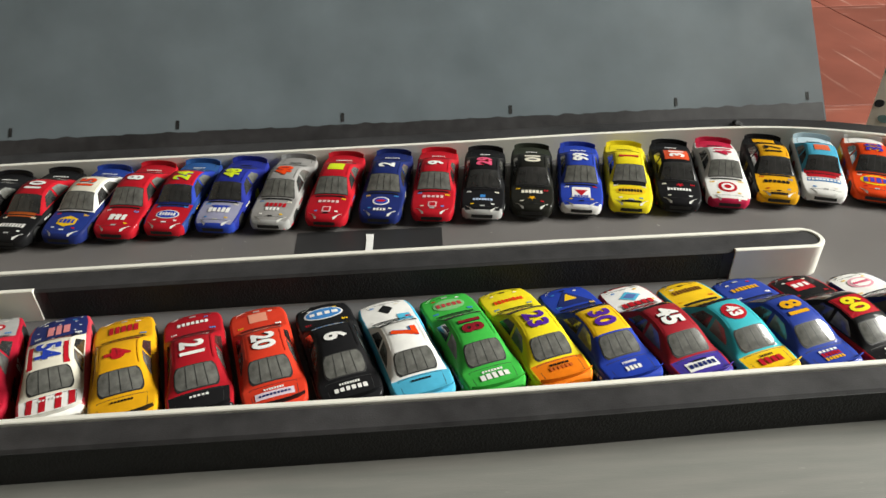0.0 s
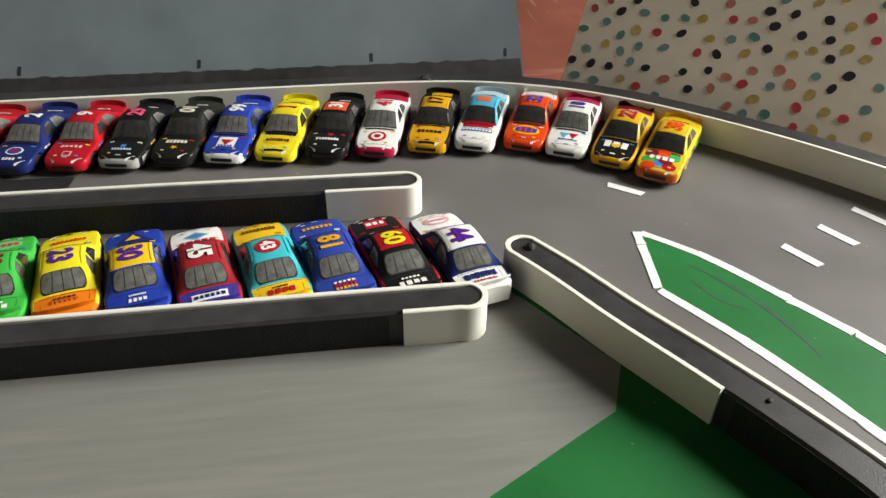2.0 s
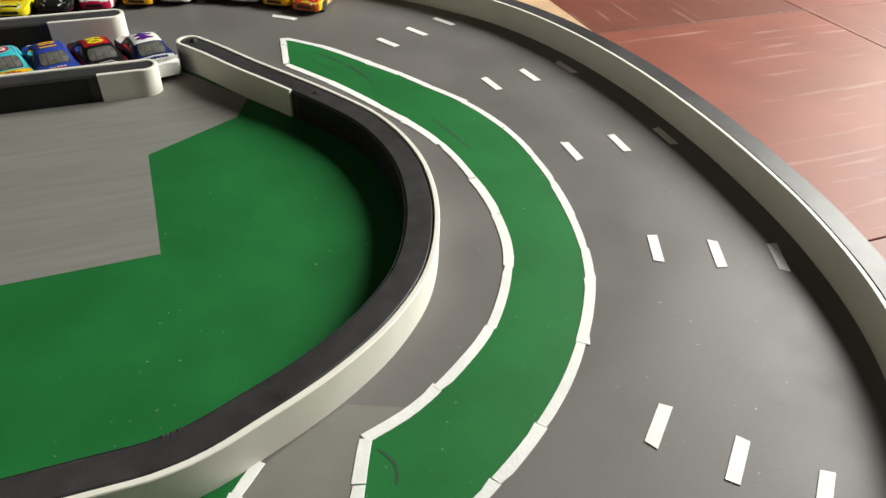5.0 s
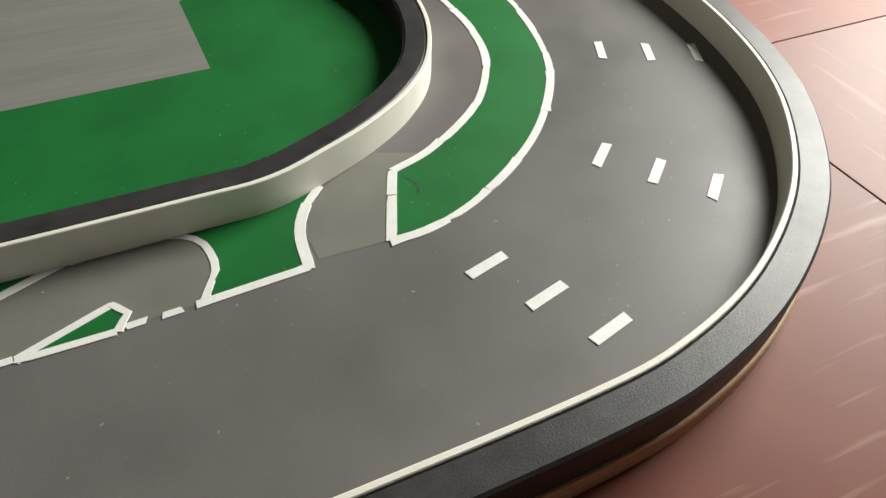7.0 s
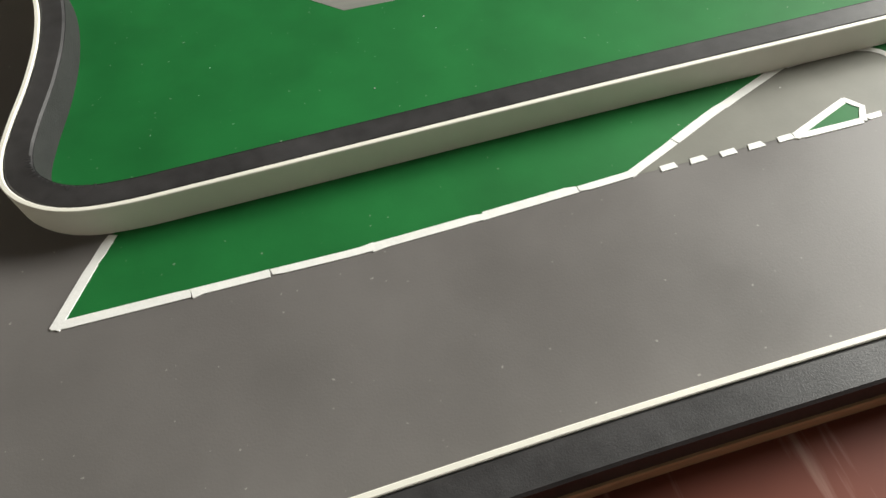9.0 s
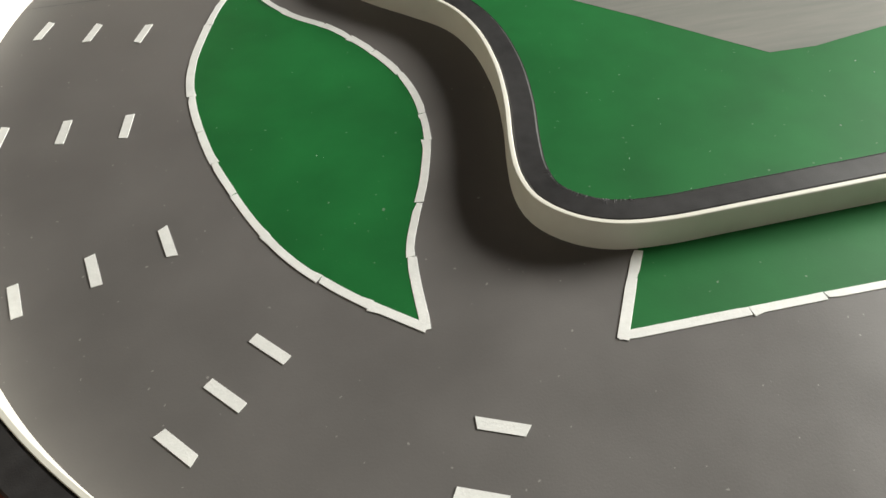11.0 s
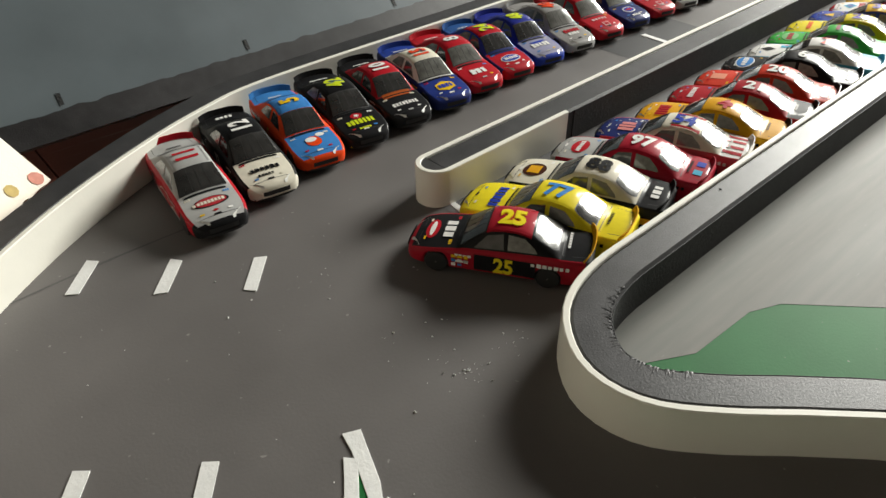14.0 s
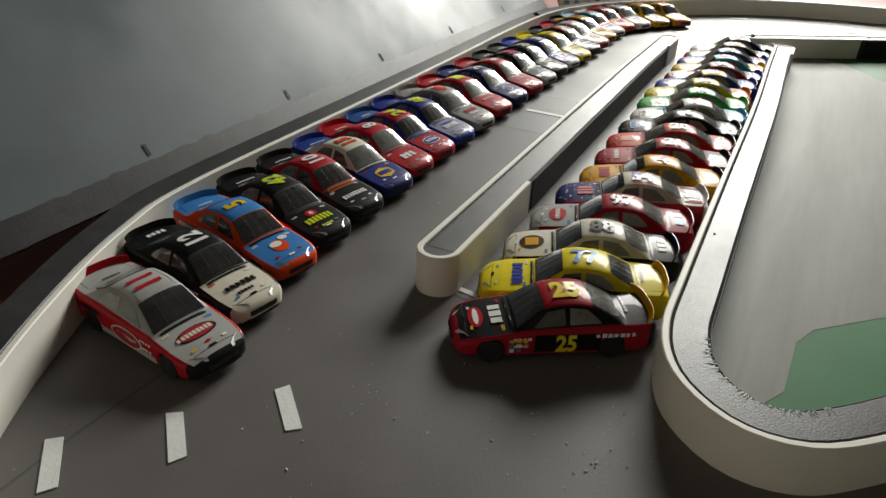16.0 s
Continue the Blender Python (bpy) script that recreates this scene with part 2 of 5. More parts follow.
# ---- the base board and its paint ----
OUTER = [(-0.30, 0.379), (-0.15, 0.384), (0.0, 0.390), (0.11, 0.396), (0.215, 0.397), (0.28, 0.384), (0.335, 0.357), (0.39, 0.312),
         (0.440, 0.259), (0.478, 0.205), (0.502, 0.140), (0.514, 0.07), (0.516, 0.0), (0.512, -0.06), (0.503, -0.115), (0.486, -0.168),
         (0.460, -0.213), (0.422, -0.255), (0.372, -0.288), (0.322, -0.306), (0.27, -0.312), (0.14, -0.313), (-0.05, -0.315),
         (-0.2, -0.320), (-0.295, -0.320), (-0.345, -0.313), (-0.39, -0.296), (-0.45, -0.257), (-0.51, -0.195), (-0.553, -0.12),
         (-0.58, -0.04), (-0.589, 0.04), (-0.584, 0.10), (-0.570, 0.16), (-0.543, 0.213), (-0.50, 0.268), (-0.45, 0.313),
         (-0.40, 0.345), (-0.35, 0.368)]
outer_path = spline(OUTER, 0.007, True)     # runs clockwise: the track lies on its right
rim_path = [(p.x, p.y) for p in offset(outer_path, W_OUT + 0.0015, True)]
corner = [(0.300, 0.412), (0.550, 0.412), (0.550, 0.17)]
lo = min(range(len(rim_path)), key=lambda k: (Vector(rim_path[k]) - Vector((0.225, 0.42))).length)
hi = min(range(len(rim_path)), key=lambda k: (Vector(rim_path[k]) - Vector((0.537, 0.03))).length)
edge = rim_path[:lo] + corner + rim_path[hi:]
edge = list(reversed(edge))
nb = len(edge)
base = part("base_board", [(x, y, FLOOR_Z) for x, y in edge] + [(x, y, -0.0016) for x, y in edge] + [(x * 0.9985, y * 0.9985, -0.0006) for x, y in edge],
            [tuple(range(2 * nb, 3 * nb)), tuple(reversed(range(nb)))] + [(a + k, a + (k + 1) % nb, a + nb + (k + 1) % nb, a + nb + k) for a in (0, nb) for k in range(nb)], M_WOOD)
tagged(base, "raw plywood base board under the toy track", "board")
track = tagged(sheet("track", outer_path, 0.0, M_TRACK), "dark grey painted toy race track surface", "track", kind="structure")

INNER = [(0.204, 0.1665), (0.124, 0.1645), (-0.007, 0.160), (-0.149, 0.158), (-0.265, 0.156), (-0.303, 0.1545), (-0.326, 0.147), (-0.340, 0.133),
         (-0.345, 0.118), (-0.341, 0.101), (-0.327, 0.084), (-0.307, 0.065), (-0.286, 0.042), (-0.275, 0.012), (-0.272, -0.025), (-0.275, -0.06),
         (-0.281, -0.092), (-0.2835, -0.115), (-0.280, -0.134), (-0.268, -0.149), (-0.250, -0.159), (-0.225, -0.163), (-0.18, -0.163),
         (0.0, -0.161), (0.16, -0.161), (0.203, -0.160), (0.234, -0.149), (0.263, -0.135), (0.290, -0.116), (0.313, -0.090), (0.330, -0.053),
         (0.338, -0.014), (0.337, 0.02), (0.329, 0.052), (0.313, 0.083), (0.293, 0.115), (0.273, 0.145), (0.255, 0.175), (0.240, 0.197)]
inner_path = spline(INNER, 0.006)           # the infield lies on its left
inner_back = offset(inner_path, W_WALL)
infield = tagged(sheet("infield", inner_back, 0.00012, M_GREEN), "green painted infield inside the barrier", "infield", kind="structure")
GREY = [(0.1985, 0.072), (0.200, 0.02), (0.201, -0.023), (0.09, -0.026), (-0.02, -0.028), (-0.07, -0.036), (-0.100, -0.035), (-0.116, -0.020), (-0.16, 0.022),
        (-0.223, 0.078), (-0.249, 0.104), (-0.262, 0.1095), (-0.295, 0.111), (-0.316, 0.122), (-0.312, 0.138), (-0.30, 0.146), (-0.15, 0.1485), (0.0, 0.1505), (0.19, 0.1535),
        (0.223, 0.183), (0.232, 0.172), (0.262, 0.128), (0.252, 0.104)]
pit_area = tagged(sheet("garage_area", GREY, 0.00024, M_INFIELD), "pale grey painted patch on the green infield", "painted patch", kind="structure")
pit_lane = tagged(sheet("pit_box_paint", [(-0.095, 0.272), (-0.011, 0.272), (-0.010, 0.312), (-0.096, 0.312)], 0.00012, M_ASPHALT), "black painted rectangle across the start line", "painted patch", kind="structure")
link = tagged(sheet("pit_road_paint", [(0.19, 0.165), (0.05, 0.163), (-0.28, 0.158), (-0.31, 0.17), (-0.30, 0.238), (0.0, 0.244), (0.19, 0.249)], 0.00012, mat("pit_road_grey", (0.14, 0.138, 0.14), 0.5, 0.1, 30, 0.05, 900, spec=0.35)), "grey painted pit road", "painted patch", kind="structure")

M_OLIVE = mat("olive_grey_paint", (0.172, 0.170, 0.148), 0.55, 0.14, 30, 0.05, 700, spec=0.25)
tagged(sheet("pit_exit_paint", [(0.011, -0.2045), (0.060, -0.180), (0.112, -0.1585), (0.142, -0.1585), (0.158, -0.1605), (0.168, -0.168), (0.171, -0.180), (0.170, -0.190), (0.163, -0.2045)], 0.00012, M_OLIVE), "olive-grey painted pit exit lane", "painted patch", kind="structure")
tagged(sheet("pit_lane_paint", [(0.213, -0.199), (0.245, -0.200), (0.264, -0.155), (0.286, -0.147), (0.262, -0.137), (0.231, -0.152), (0.218, -0.166), (0.212, -0.182)], 0.00012, M_OLIVE), "olive-grey painted mouth of the inner lane", "painted patch", kind="structure")

CRES_OUT = [(0.304, 0.222), (0.328, 0.198), (0.352, 0.164), (0.381, 0.116), (0.401, 0.075), (0.411, 0.03), (0.411, -0.01), (0.405, -0.05), (0.394, -0.088), (0.378, -0.118), (0.355, -0.147), (0.328, -0.170), (0.295, -0.190), (0.266, -0.200), (0.245, -0.201)]
CRES_IN = [(0.264, -0.154), (0.286, -0.147), (0.310, -0.133), (0.332, -0.115), (0.353, -0.085), (0.364, -0.055), (0.368, -0.014), (0.363, 0.037), (0.346, 0.083), (0.322, 0.132), (0.296, 0.174)]
LEAF_L = [(-0.410, 0.155), (-0.434, 0.116), (-0.447, 0.072), (-0.452, 0.037), (-0.450, 0.005), (-0.444, -0.025), (-0.434, -0.058), (-0.418, -0.097), (-0.401, -0.127), (-0.377, -0.154), (-0.342, -0.184)]
LEAF_R = [(-0.342, -0.184), (-0.342, -0.142), (-0.335, -0.115), (-0.326, -0.09), (-0.318, -0.055), (-0.318, -0.023), (-0.326, 0.008), (-0.343, 0.041), (-0.363, 0.068), (-0.386, 0.089), (-0.404, 0.115), (-0.412, 0.138)]


def green(name, lines, label):
    pts = []
    for line in lines:
        pts += line
    return tagged(sheet(name, pts, 0.0002, M_GREEN), label, "painted patch", kind="structure")


co, ci = spline(CRES_OUT), spline(CRES_IN)
ll, lr = spline(LEAF_L), spline(LEAF_R)
green("grass_crescent", [co, ci], "green painted crescent between two lanes")
green("grass_leaf", [ll[:-1], lr], "green painted leaf-shaped island in the curve")
green("grass_strip", [[Vector(p) for p in ((-0.259, -0.2055, 0), (-0.13, -0.206, 0), (0.008, -0.203, 0), (0.06, -0.180, 0), (0.112, -0.158, 0), (0.0, -0.158, 0), (-0.18, -0.160, 0), (-0.234, -0.160, 0))]], "green painted strip beside the barrier")
green("grass_corner", [[Vector(p) for p in ((0.163, -0.203, 0), (0.207, -0.202, 0), (0.211, -0.181, 0), (0.217, -0.164, 0), (0.226, -0.151, 0), (0.20, -0.158, 0), (0.150, -0.158, 0), (0.164, -0.162, 0), (0.171, -0.174, 0), (0.170, -0.189, 0))]], "small green painted corner by the barrier")
green("grass_triangle", [[Vector(p) for p in ((0.094, -0.205, 0), (0.129, -0.192, 0), (0.133, -0.197, 0), (0.129, -0.206, 0))]], "tiny green painted triangle in the pit exit")


def tape(name, path, label, width=0.0046, piece=0.040, z=0.0004):
    """A white line laid from short strips of tape that overlap with small steps."""
    thing = empty(name, label, "tape line", "white tape lines")
    rnd = random.Random(len(path) * 7 + int(abs(path[0].x) * 1e4))
    i = 0
    while i < len(path) - 1:
        j = min(len(path) - 1, i + max(2, int(piece / 0.006 * rnd.uniform(0.7, 1.3))))
        if len(path) - 1 - j < 2:
            j = len(path) - 1
        seg = path[i:j + 1]
        w = width * rnd.uniform(0.84, 1.14) / 2
        s, t = rnd.uniform(-0.0003, 0.0003), rnd.uniform(-0.0004, 0.0004)
        mid = (len(seg) - 1) / 2
        lean = [q - p for p, q in zip(seg, offset(seg, 1.0))]
        ends = [Vector((rnd.uniform(-0.0012, 0.0012), rnd.uniform(-0.0012, 0.0012), 0)) for _ in range(2)]
        rt = [p + u * (s + t * (k - mid) / mid - w) for k, (p, u) in enumerate(zip(seg, lean))]
        lt = [p + u * (s + t * (k - mid) / mid + w) for k, (p, u) in enumerate(zip(seg, lean))]
        rt[0], lt[-1] = rt[0] + ends[0], lt[-1] + ends[1]
        sweep("tape_strip", rt, lt, 0.00005, z + rnd.uniform(0, 0.00012), M_TAPE, thing, bevel=0.0001)
        i = j
    return thing


def straight(*pts):
    out = []
    for a, b in zip(pts, pts[1:]):
        a, b = Vector((*a, 0)), Vector((*b, 0))
        n = max(1, round((b - a).length / 0.006))
        out += [a + (b - a) * k / n for k in range(n)]
    return out + [Vector((*pts[-1], 0))]


tape("tape_line", co, "white tape edge of the green crescent")
tape("tape_line", ci, "white tape edge of the green crescent")
tape("tape_line", straight((0.296, 0.175), (0.302, 0.223)), "white tape end of the green crescent")
tape("tape_line", straight((0.246, -0.201), (0.265, -0.154)), "white tape end of the green crescent")
tape("tape_line", ll, "white tape edge of the green leaf island")
tape("tape_line", lr, "white tape edge of the green leaf island")
tape("tape_line", straight((-0.412, 0.138), (-0.404, 0.163)), "white tape tip of the green leaf island")
tape("tape_line", straight((-0.261, -0.208), (-0.236, -0.163)), "white tape end of the green strip")
tape("tape_line", straight((-0.261, -0.207), (-0.13, -0.2075), (0.011, -0.2035)), "white tape edge of the green strip", piece=0.05)
tape("tape_line", straight((0.008, -0.203), (0.06, -0.180), (0.112, -0.159)), "white tape diagonal of the pit exit")
tape("tape_line", spline([(0.114, -0.1595), (0.142, -0.158), (0.158, -0.160), (0.168, -0.168), (0.171, -0.180), (0.170, -0.190), (0.163, -0.203)]), "curved white tape line of the pit exit", width=0.0036)
tape("tape_line", straight((0.160, -0.2045), (0.208, -0.2025)), "white tape edge of the small green corner")
tape("tape_line", spline([(0.208, -0.2025), (0.210, -0.181), (0.217, -0.165), (0.228, -0.152)]), "white tape edge of the small green corner")
tape("tape_line", straight((0.093, -0.205), (0.128, -0.191)), "white tape edge of the tiny triangle", width=0.0034)
tape("tape_line", straight((0.128, -0.191), (0.134, -0.198), (0.129, -0.2065)), "white tape edge of the tiny triangle", width=0.0034)
tape("tape_line", straight((0.129, -0.2065), (0.093, -0.206)), "white tape edge of the tiny triangle", width=0.0034)
tape("tape_line", straight((-0.0535, 0.270), (-0.053, 0.307)), "white tape start line on the track", width=0.0045)
tape("tape_line", straight((-0.296, 0.226), (-0.295, 0.242)), "white tape mark at the pit entry", width=0.0035)


def dash(x, y, angle, length=0.021, width=0.0052, z=0.0004):
    c, s = math.cos(angle), math.sin(angle)
    rnd = random.Random(int(x * 9000) + int(y * 7000))
    k = rnd.uniform(-0.0018, 0.0018)
    pts = [(-length / 2, -width / 2), (length / 2 + k, -width / 2), (length / 2, width / 2), (-length / 2 + k, width / 2)]
    plan = [(x + a * c - b * s, y + a * s + b * c) for a, b in pts]
    v = [(*p, 0.00005) for p in plan] + [(*p, z) for p in plan]
    f = [(4, 5, 6, 7), (0, 1, 5, 4), (1, 2, 6, 5), (2, 3, 7, 6), (3, 0, 4, 7)]
    return tagged(part("lane_dash", v, f, M_TAPE), "short white tape dash on the grey track", "lane marking", "lane dashes")


# innermost and outermost dash of each row of three across the track
ROWS = [(0.378, 0.194, 0.436, 0.225), (0.427, 0.104, 0.492, 0.114), (0.437, 0.006, 0.503, 0.004), (0.431, -0.092, 0.486, -0.117), (0.370, -0.184, 0.408, -0.228),
        (0.279, -0.231, 0.309, -0.282), (-0.3205, -0.236, -0.3515, -0.2865), (-0.411, -0.178, -0.450, -0.215), (-0.459, -0.104, -0.529, -0.124), (-0.488, -0.005, -0.561, 0.003),
        (-0.486, 0.093, -0.554, 0.116), (-0.448, 0.174, -0.508, 0.219), (-0.388, 0.2525, -0.4405, 0.297)]
for x0, y0, x1, y1 in ROWS:
    for k in (0, 0.5, 1):
        dash(x0 + (x1 - x0) * k, y0 + (y1 - y0) * k, math.atan2(y1 - y0, x1 - x0) + math.pi / 2 - (0.28 if -0.232 < y0 < -0.23 else -0.16 if y0 == -0.236 else 0))
dash(0.311, 0.267, radians(-37))
for k, x in enumerate((0.027, 0.042, 0.058, 0.072, 0.088, 0.137, 0.150)):
    dash(x, -0.2045 - 0.0004 * (k > 1), radians(2), 0.008, 0.0034)

M_SCUFF = mat("dark_green_scuff", (0.008, 0.055, 0.022), 0.7, 0.3, 300)
M_CREASE = mat("dark_crease", (0.082, 0.079, 0.078), 0.6, 0.2, 200)


def stroke(pts, width, material, label, category, z):
    """A thin uneven painted stroke."""
    p = spline(pts, 0.003)
    ws = [width * (0.35 + 0.65 * math.sin(math.pi * (k + 0.5) / len(p))) * (1 + 0.7 * noise.noise(q * 400)) for k, q in enumerate(p)]
    l_, r_ = offset(p, 1.0), offset(p, -1.0)
    v = [q + (a - q) * w for q, a, w in zip(p, l_, ws)] + [q + (a - q) * w for q, a, w in zip(p, r_, ws)]
    n = len(p)
    return tagged(part("scuff_mark", [(q.x, q.y, z) for q in v], [(n + k, n + k + 1, k + 1, k) for k in range(n - 1)], material), label, category, "scuff marks")


stroke([(0.318, 0.192), (0.327, 0.180), (0.338, 0.160), (0.345, 0.138), (0.347, 0.124)], 0.0011, M_SCUFF, "dark rubbed streak on the green crescent", "scuff", 0.00028)
stroke([(0.314, 0.180), (0.320, 0.166), (0.331, 0.156)], 0.0007, M_SCUFF, "dark rubbed streak on the green crescent", "scuff", 0.00028)
stroke([(0.369, 0.068), (0.374, 0.050), (0.379, 0.024)], 0.0009, M_SCUFF, "dark rubbed streak on the green crescent", "scuff", 0.00028)
stroke([(-0.412, 0.122), (-0.404, 0.108), (-0.396, 0.099)], 0.0005, M_SCUFF, "dark rubbed streak on the green leaf island", "scuff", 0.00028)
stroke([(-0.58, 0.149), (-0.52, 0.148), (-0.43, 0.1475)], 0.0006, M_CREASE, "thin crease across the grey track", "crease", 0.0001)
stroke([(-0.50, 0.297), (-0.43, 0.301), (-0.35, 0.300)], 0.0006, M_CREASE, "thin crease across the grey track", "crease", 0.0001)
stroke([(0.268, -0.160), (0.272, -0.168), (0.270, -0.176)], 0.0007, M_SCUFF, "dark rubbed streak on the green crescent", "scuff", 0.00028)

# ---- the barriers ----
T = 0.0027   # thickness of the white facing strip


def arc_round(a, b, turn):
    """Points of a half circle from a to b that bulges ahead."""
    mid, r = (a + b) / 2, (b - a) / 2
    return [mid + r * -math.cos(k * math.pi / 16) + Vector((-r.y, r.x, 0)) * turn * math.sin(k * math.pi / 16) for k in range(1, 16)]


inner = empty("inner_barrier", "low foam barrier with white facing round the infield", "barrier")
sweep("foam_core", offset(inner_path, T), inner_back, 0.0003, H_WALL - 0.0006, M_CORE, inner, bevel=0.0012)
s0 = [p for p in offset(inner_path, W_WALL + T * 0.6)]
head = list(reversed(s0[1:6]))
tail = list(reversed(s0[-20:-1]))
strip = head + arc_round(head[-1], inner_path[0], -1) + inner_path + arc_round(inner_path[-1], tail[0], -1) + tail
sweep("white_facing", strip, offset(strip, T), 0.0, H_WALL, M_FOAM, inner, bevel=0.0004, label="smooth white foam strip")
sweep("black_side", inner_back[6:-20], offset(inner_back[6:-20], 0.0004), 0.0003, H_WALL - 0.0016, M_BLACK, inner, bevel=0.0001, label="black painted inner side")


def wrinkles(back, parent, seed):
    """Small raised folds across the inner edge of the foam where it is bent hard."""
    rnd = random.Random(seed)
    v, f = [], []
    n = len(back)
    outw = offset(back, -1.0)
    for k in range(3, n - 3):
        d0, d1 = (back[k] - back[k - 3]), (back[k + 3] - back[k])
        if d0.length < 1e-6 or d1.length < 1e-6:
            continue
        if d0.normalized().dot(d1.normalized()) > 1 - 26 * (d0.length + d1.length) ** 2 * 1.0:
            continue
        side = (outw[k] - back[k]).normalized()
        if (inner_path[min(len(inner_path) - 1, round(k * (len(inner_path) - 1) / (n - 1)))] - back[k]).dot(side) < 0:
            side = -side
        along = d1.normalized()
        step = (back[k + 1] - back[k]).length
        for j in range(max(1, round(step / 0.0011))):
            p = back[k] + (back[k + 1] - back[k]) * rnd.random() + side * 0.0004
            ln, w, h = rnd.uniform(0.002, 0.0046), rnd.uniform(0.0004, 0.0008), rnd.uniform(0.00008, 0.0003)
            e = p + side * ln + along * rnd.uniform(-0.0015, 0.0015)
            m = p + (e - p) * 0.4 + along * rnd.uniform(-0.0004, 0.0004)
            z = H_WALL - 0.0008
            i = len(v)
            for q, ww, hh in ((p, w, h * 0.6), (m, w * 1.2, h), (e, w * 0.3, 0.0)):
                for s_, zz in ((-1, 0), (0, hh + 0.0002), (1, 0)):
                    v.append((q.x + along.x * ww * s_, q.y + along.y * ww * s_, z + zz))
            for a in (0, 3):
                for t in (0, 1):
                    f.append((i + a + t, i + a + t + 1, i + a + t + 4, i + a + t + 3))
    if f:
        tagged(part("crumpled_edge", v, f, M_CORE, parent, "crumpled folds of painted foam", True), kind="stuff")
    return len(f)


wrinkles(inner_back, inner, 4)

pit = empty("pit_barrier", "straight foam barrier with white rounded ends", "barrier")
pback = straight((0.1815, 0.268), (0.05, 0.2665), (-0.12, 0.262), (-0.297, 0.2565))
pfront = offset(pback, 0.0180)
sweep("foam_core", offset(pback, T), pfront, 0.0003, H_WALL - 0.0006, M_CORE, pit, bevel=0.0012)
phead = list(reversed(offset(pback, 0.0190)[0:8]))
ptail = list(reversed(offset(pback, 0.0190)[-15:]))
pstrip = phead + arc_round(phead[-1], pback[0], -1) + pback + arc_round(pback[-1], ptail[0], -1) + ptail
sweep("white_facing", pstrip, offset(pstrip, T), 0.0, H_WALL, M_FOAM, pit, bevel=0.0004, label="smooth white foam strip")
sweep("black_side", pfront[8:-15], offset(pfront[8:-15], 0.0004), 0.0003, H_WALL - 0.0016, M_BLACK, pit, bevel=0.0001, label="black painted side")

def foam_end(a, b, parent):
    """The rounded dark foam inside a barrier's end."""
    mid = (a + b) / 2
    ring = [mid + (p - mid) * 0.84 for p in [a] + arc_round(a, b, -1) + [b]]
    n = len(ring)
    v = [(p.x, p.y, 0.0003) for p in ring] + [(p.x, p.y, H_WALL - 0.0007) for p in ring]
    part("foam_end", v, [tuple(range(n, 2 * n)), tuple(reversed(range(n)))] + [(k, (k + 1) % n, n + (k + 1) % n, n + k) for k in range(n)], M_CORE, parent)


foam_end(head[-1], inner_path[0], inner)
foam_end(inner_path[-1], tail[0], inner)
foam_end(phead[-1], pback[0], pit)
foam_end(pback[-1], ptail[0], pit)

outer = empty("outer_barrier", "foam barrier with white facing round the whole track", "barrier")
sweep("foam_core", offset(outer_path, W_OUT, True), offset(outer_path, T, True), -0.0006, H_WALL - 0.0006, M_CORE, outer, closed=True, bevel=0.0012)
sweep("white_facing", offset(outer_path, T, True), outer_path, 0.0, H_WALL, M_FOAM, outer, closed=True, bevel=0.0004, label="smooth white foam strip")

# crumbs of black foam on the barriers; the first two stand in for a seam tab and a dark notch
def crumb(x, y, z, r, seed):
    bm = bmesh.new()
    bmesh.ops.create_icosphere(bm, subdivisions=2, radius=r)
    for v in bm.verts:
        v.co = v.co * (1 + 0.6 * noise.noise(v.co * 300 + Vector((seed, 0, 0)))) * 1.0
        v.co.z *= 0.55
    me = bpy.data.meshes.new("foam_crumb")
    bm.to_mesh(me)
    bm.free()
    me.materials.append(M_BLACK)
    ob = new("foam_crumb", me)
    ob.location = (x, y, z + r * 0.35)
    return tagged(ob, "small torn black lump at the barrier", "foam crumb", "foam crumbs")


for k, (x, y, z, r) in enumerate(((0.206, 0.404, H_WALL - 0.0006, 0.0034), (0.236, 0.189, H_WALL - 0.0006, 0.0022), (0.300, 0.088, H_WALL - 0.0006, 0.0012), (0.238, -0.135, 0.0003, 0.0022), (0.262, -0.118, 0.0003, 0.0016), (-0.222, 0.150, H_WALL - 0.0006, 0.0005))):
    crumb(x, y, z, r, k * 5.3)


# dust and flakes on the painted track, too many to count
def dust(spots, seed):
    rnd = random.Random(seed)
    v, f = [], []
    for x, y, sx, sy, count in spots:
        for _ in range(count):
            px, py, r = rnd.gauss(x, sx), rnd.gauss(y, sy), rnd.choice((0.00012, 0.00016, 0.0002, 0.00035))
            st, an = rnd.uniform(1, 2.2), rnd.uniform(0, math.pi)
            i = len(v)
            for q in range(5):
                th = q * 2 * math.pi / 5
                ax, ay = r * st * math.cos(th), r * math.sin(th) * rnd.uniform(0.6, 1.2)
                v.append((px + ax * math.cos(an) - ay * math.sin(an), py + ax * math.sin(an) + ay * math.cos(an), 0.0002))
            v.append((px, py, 0.0002 + r * 0.9))
            f += [(i + q, i + (q + 1) % 5, i + 5) for q in range(5)]
    tagged(part("dust", v, f, M_TAPE), "white dust and flakes scattered on the grey track", "dust", "", "stuff")


